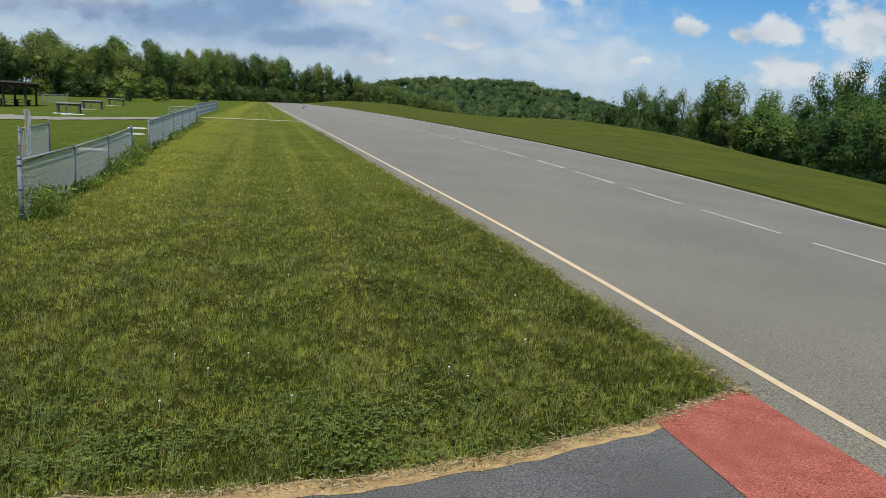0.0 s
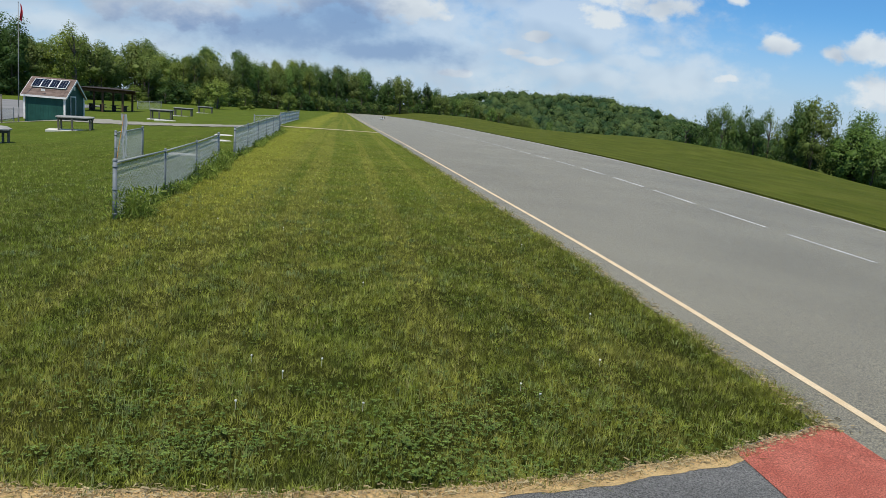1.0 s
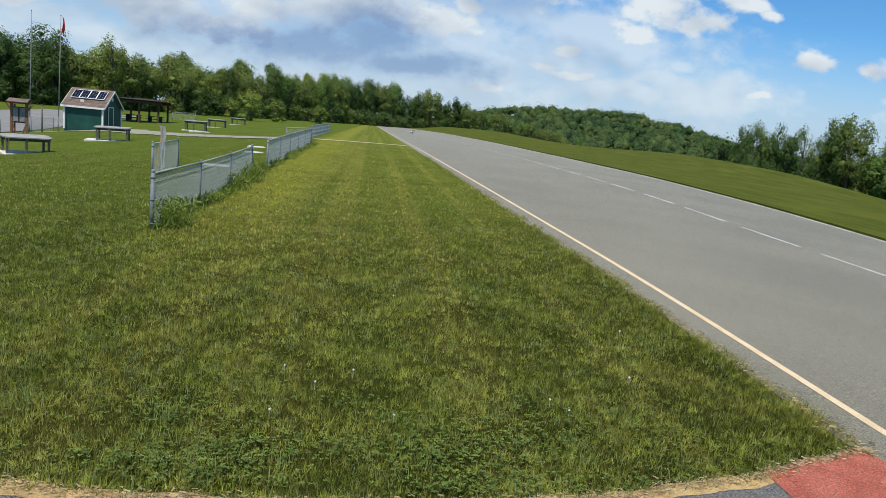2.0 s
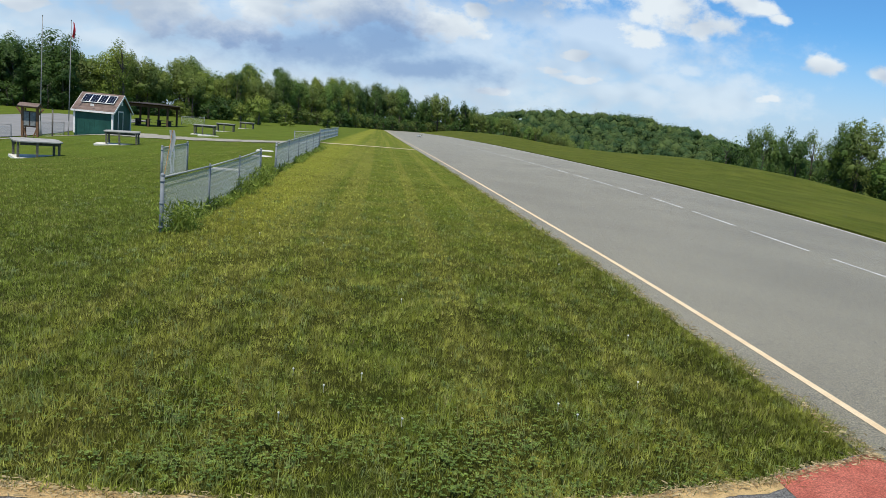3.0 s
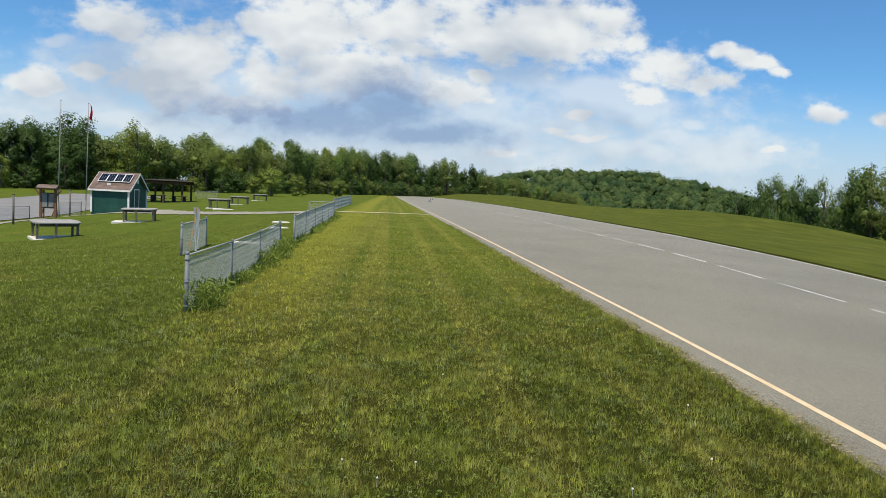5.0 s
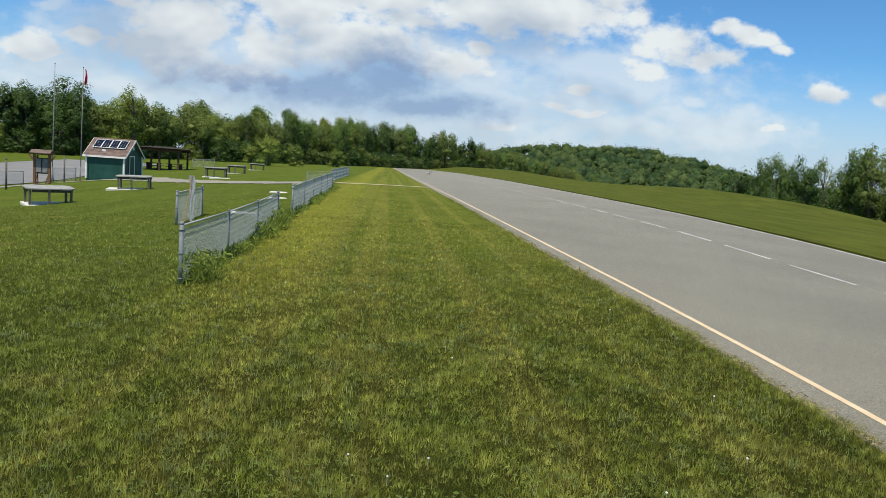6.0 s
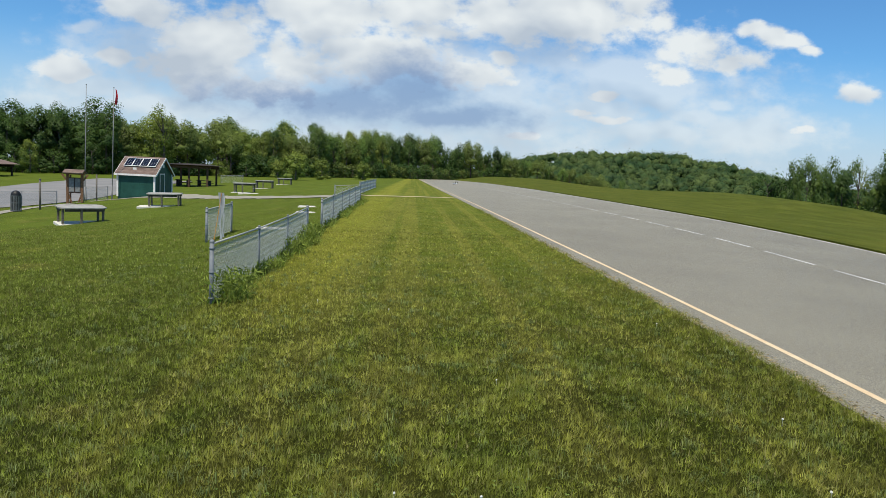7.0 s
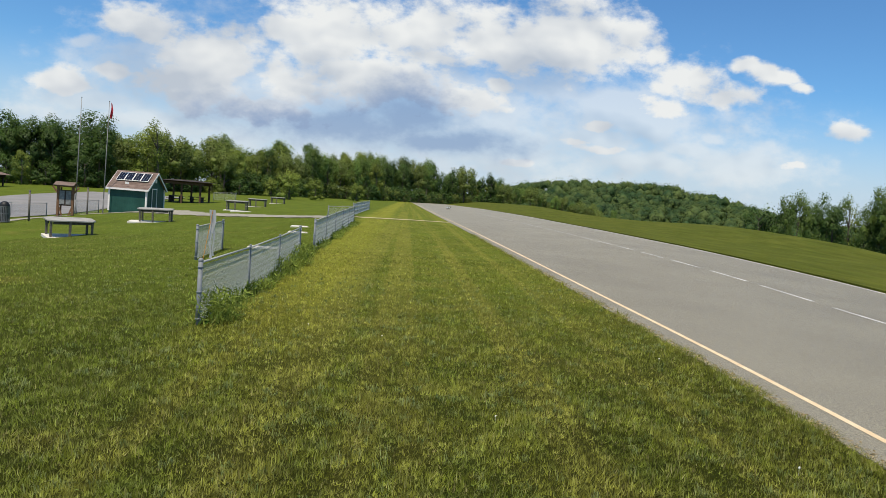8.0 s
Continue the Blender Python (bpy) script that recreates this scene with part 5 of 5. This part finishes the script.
grass("grass", 11, -4.0, 3.6, 3.35, 6.0, 9200, 0.074, 0.0038, 0.8, "short mown green grass at the apron's edge")
grass("grass", 10, -4.6, 3.6, 6.0, 9.0, 5800, 0.074, 0.0048, 0.8, "short mown green grass of the flight line")
grass("grass", 12, -9.8, 3.6, 9.0, 14.0, 3300, 0.074, 0.0068, 0.8, "short mown green and straw-coloured grass")
grass("grass", 13, -15.5, 3.6, 14.0, 24.0, 1100, 0.068, 0.0110, 0.75, "mown green and straw-coloured grass farther off")
grass("grass", 17, -18, 3.6, 24.0, 34.0, 560, 0.055, 0.013, 0.7, "mown green and straw-coloured grass by the second fence run")
grass("grass", 14, -27, 3.6, 34.0, 50.0, 260, 0.045, 0.016, 0.6, "mown green grass in the distance")
grass("edge_grass", 18, 2.6, 3.7, 3.6, 14.0, 9000, 0.10, 0.0045, 1.7, "ragged longer grass hanging over the runway's edge", lambda x, y: road_fringe(x, y))
grass("edge_grass", 19, 2.6, 3.7, 14.0, 40.0, 1100, 0.11, 0.009, 1.5, "ragged longer grass along the runway's edge", lambda x, y: road_fringe(x, y))
grass("edge_grass", 20, -3.9, 2.7, 3.1, 6.0, 9000, 0.085, 0.0045, 1.7, "short grass hanging over the apron's painted border", lambda x, y: np.abs(y - grass_edge(x) - 0.03 * np.sin(x * 9) - 0.02 * np.sin(x * 23)) < 0.05)
grass("verge_grass", 16, 14.8, 17.5, 11.0, 150.0, 420, 0.06, 0.020, 0.5, "longer green grass along the far verge of the runway", lambda x, y: on_bank(x, y) & (x + SKEW * y < 17.5))


def coarse_tufts(seed, count, x0, x1, y0, y1, wide):
    """Drooping pale blades of coarse grass that stand out of the turf in loose tufts."""
    rng = np.random.default_rng(seed)
    cx, cy = rng.uniform(x0, x1, count), y0 + (y1 - y0) * rng.uniform(0, 1, count) ** 1.4
    patch = np.sin(cx * 1.9 + 1.3 * np.sin(cy * 0.9)) * np.sin(cy * 1.4 + 0.8)
    keep = on_lawn(cx, cy) & (rng.uniform(-0.9, 1, count) < patch + 0.25)
    cx, cy = cx[keep], cy[keep]
    per = 16
    x = np.repeat(cx, per) + rng.normal(0, 0.03, len(cx) * per)
    y = np.repeat(cy, per) + rng.normal(0, 0.03, len(cx) * per)
    n = len(x)
    a, ln = rng.uniform(0, math.tau, n), rng.uniform(0.045, 0.085, n)
    c, sn, w = np.cos(a), np.sin(a), wide * rng.uniform(0.6, 1.3, n)
    z = height(x, y) - 0.01
    rise, reach = ln * rng.uniform(0.45, 0.9, n), ln * rng.uniform(0.4, 0.9, n)
    base = [np.stack([x - sn * w * k, y + c * w * k, z], 1) for k in (-1, 1)]
    mid = [np.stack([x + c * reach * 0.45 - sn * w * k * 0.8, y + sn * reach * 0.45 + c * w * k * 0.8, z + rise], 1) for k in (1, -1)]
    tip = np.stack([x + c * reach, y + sn * reach, z + rise * 0.85], 1)
    verts = np.stack([base[0], base[1], mid[0], mid[1], tip], 1).reshape(-1, 3)
    k = np.arange(n)[:, None] * 5
    faces = np.concatenate([k + np.array([[0, 1, 2]]), k + np.array([[0, 2, 3]]), k + np.array([[3, 2, 4]])], 0)
    return tagged(new("coarse_grass", raw_mesh("coarse_grass", verts, faces, M_TUFT)), "pale coarse grass blades standing out of the mown turf", "grass", kind="stuff")


coarse_tufts(51, 900, -3.8, 3.5, 3.3, 8.0, 0.0022)
coarse_tufts(52, 900, -6.0, 3.5, 8.0, 18.0, 0.0040)


def clippings():
    """Dry cut grass and grit along the edge of the paint."""
    rng = np.random.default_rng(77)
    n = 4500
    x = rng.uniform(-3.6, 3.55, n)
    y = grass_edge(x) + rng.normal(-0.01, 0.035, n)
    z = height(x, y) + 0.018 + rng.uniform(0, 0.008, n)
    a, ln, w = rng.uniform(0, math.tau, n), rng.uniform(0.005, 0.022, n), rng.uniform(0.0007, 0.0017, n)
    c, sn = np.cos(a), np.sin(a)
    quad = np.stack([np.stack([x + sx * ln * c - sy * w * sn, y + sx * ln * sn + sy * w * c, z + 0.006 * sx * rng.uniform(-1, 1, n)], 1)
                     for sx, sy in ((-1, -1), (1, -1), (1, 1), (-1, 1))], 1)
    tagged(new("dry_clippings", raw_mesh("dry_clippings", quad.reshape(-1, 3), np.arange(n * 4).reshape(-1, 4), M_STRAW)), "dry straw-coloured grass clippings along the pavement edge", "clippings", kind="stuff")


clippings()


def runway_litter():
    """Dry stems and dead grass that lie along the runway's ragged edge."""
    rng = np.random.default_rng(78)
    n = 1500
    y = 4.3 + 18 * rng.uniform(0, 1, n) ** 1.6
    x = road_x(RUN_LEFT + 0.06, y) + rng.normal(0.0, 0.06, n)
    z = height(x, y) + 0.02 + rng.uniform(0, 0.03, n) * (x < road_x(RUN_LEFT + 0.05, y))
    a, ln, w = rng.uniform(0, math.tau, n), rng.uniform(0.010, 0.028, n), rng.uniform(0.0007, 0.0015, n)
    c, sn = np.cos(a), np.sin(a)
    quad = np.stack([np.stack([x + sx * ln * c - sy * w * sn, y + sx * ln * sn + sy * w * c, z + 0.008 * sx * rng.uniform(-1, 1, n)], 1)
                     for sx, sy in ((-1, -1), (1, -1), (1, 1), (-1, 1))], 1)
    tagged(new("dry_clippings", raw_mesh("dry_clippings", quad.reshape(-1, 3), np.arange(n * 4).reshape(-1, 4), M_STRAW)), "dry straw stems lying along the runway's grassy edge", "clippings", kind="stuff")


runway_litter()


def weeds():
    """Leafy weeds along the foot of the fence."""
    rng = np.random.default_rng(21)
    spots = [(FENCE_X + 0.20, 11.9, 0.42, 620, 0.30)]
    for _ in range(34):
        y = rng.uniform(12.2, 22.8)
        spots.append((FENCE_X + rng.uniform(-0.05, 0.18), y, rng.uniform(0.08, 0.24), 110, rng.uniform(0.10, 0.2)))
    for _ in range(40):
        y = rng.uniform(24, 40)
        spots.append((FENCE_X + rng.uniform(0.0, 0.25), y, rng.uniform(0.10, 0.26), 50, rng.uniform(0.12, 0.22)))
    for _ in range(5):
        spots.append((FENCE_X + rng.uniform(0.05, 0.3), rng.uniform(17.5, 20.5), rng.uniform(0.35, 0.5), 160, 0.22))
    all_v, all_f, total = [], [], 0
    for x, y, h, n, r in spots:
        n = int(n)
        p = np.stack([x + rng.normal(0, r * 0.55, n), y + rng.normal(0, r * 1.3, n), ground_z(x, y) + h * rng.uniform(0.05, 1.0, n) ** 0.8], 1)
        t = rng.normal(size=(n, 3)) * 0.75 + np.array([0, 0, 0.75])
        t /= np.linalg.norm(t, axis=1)[:, None]
        b = np.cross(t, rng.normal(size=(n, 3)))
        b /= np.linalg.norm(b, axis=1)[:, None]
        s = rng.uniform(0.03, 0.075, n)[:, None]
        quad = np.stack([p - t * s, p + b * s * 0.2, p + t * s * 1.2, p - b * s * 0.2], 1).reshape(-1, 3)
        faces = np.arange(n * 4).reshape(-1, 4)
        foot = np.stack([np.full(n // 3, x) + rng.normal(0, r * 0.6, n // 3), y + rng.normal(0, r * 0.8, n // 3), np.full(n // 3, ground_z(x, y))], 1)
        tops = p[: n // 3]
        stem = np.stack([foot - [0.003, 0, 0], foot + [0.003, 0, 0], tops + [0.002, 0, 0], tops - [0.002, 0, 0]], 1).reshape(-1, 3)
        verts = np.concatenate([quad, stem])
        faces = np.concatenate([faces, np.arange(len(stem)).reshape(-1, 4) + n * 4])
        all_v.append(verts)
        all_f.append(faces + total)
        total += len(verts)
    tagged(new("weeds", raw_mesh("weeds", np.concatenate(all_v), np.concatenate(all_f), M_WEED)), "leafy green weeds growing along the fence's foot", "weeds", kind="stuff")


weeds()


def clover():
    """White clover heads scattered in the grass, and a low clover patch by the apron."""
    rng = np.random.default_rng(31)
    verts, faces = [], []
    count = 5200
    x, y = rng.normal(0.3, 1.3, count), 3.5 + np.abs(rng.normal(0, 0.75, count))
    k = on_lawn(x, y) & (np.sin(x * 3.1 + 1.5 * np.sin(y * 4)) * np.sin(y * 4.7 + x) > rng.uniform(-0.9, 0.6, count))
    x, y = x[k], y[k]
    for px, py in zip(x, y):
        z, s, turn = ground_z(px, py) + rng.uniform(0.025, 0.070), rng.uniform(0.0055, 0.0105), rng.uniform(0, 6)
        for leaf in range(3):
            a = turn + leaf * math.tau / 3
            c, sn = math.cos(a), math.sin(a)
            base = len(verts)
            for u, v, dz in ((0, 0, 0), (s, -s * 0.8, 0.004), (s * 1.7, 0, 0.002), (s, s * 0.8, 0.004)):
                verts.append((px + u * c - v * sn, py + u * sn + v * c, z + dz))
            faces.append((base, base + 1, base + 2, base + 3))
    tagged(new("clover_leaves", raw_mesh("clover_leaves", verts, faces, M_CLOVERLEAF)), "low green clover leaves among the grass", "clover", kind="stuff")
    spots = [(-0.44, 5.25)] + [(rng.uniform(-3, 3.2), rng.uniform(3.3, 12)) for _ in range(5)] + [(rng.uniform(-0.6, 2.6), rng.uniform(3.6, 5.6)) for _ in range(7)]
    for px, py in spots:
        if not bool(on_lawn(np.array(px), np.array(py))):
            continue
        bm = bmesh.new()
        bmesh.ops.create_icosphere(bm, subdivisions=1, radius=0.009, matrix=Matrix.Translation((0, 0, 0.060)))
        for v in bm.verts:
            v.co += Vector((rng.normal(0, 0.0015), rng.normal(0, 0.0015), rng.normal(0, 0.0015)))
        add_rod(bm, (0, 0, 0), (0, 0, 0.055), 0.0012, n=4)
        ob = mesh_object("clover_flower", bm, M_CLOVER)
        ob.matrix_basis = pose(px, py, ground_z(px, py))
        tagged(ob, "small white clover flower in the grass", "flower", "clover flowers")


clover()
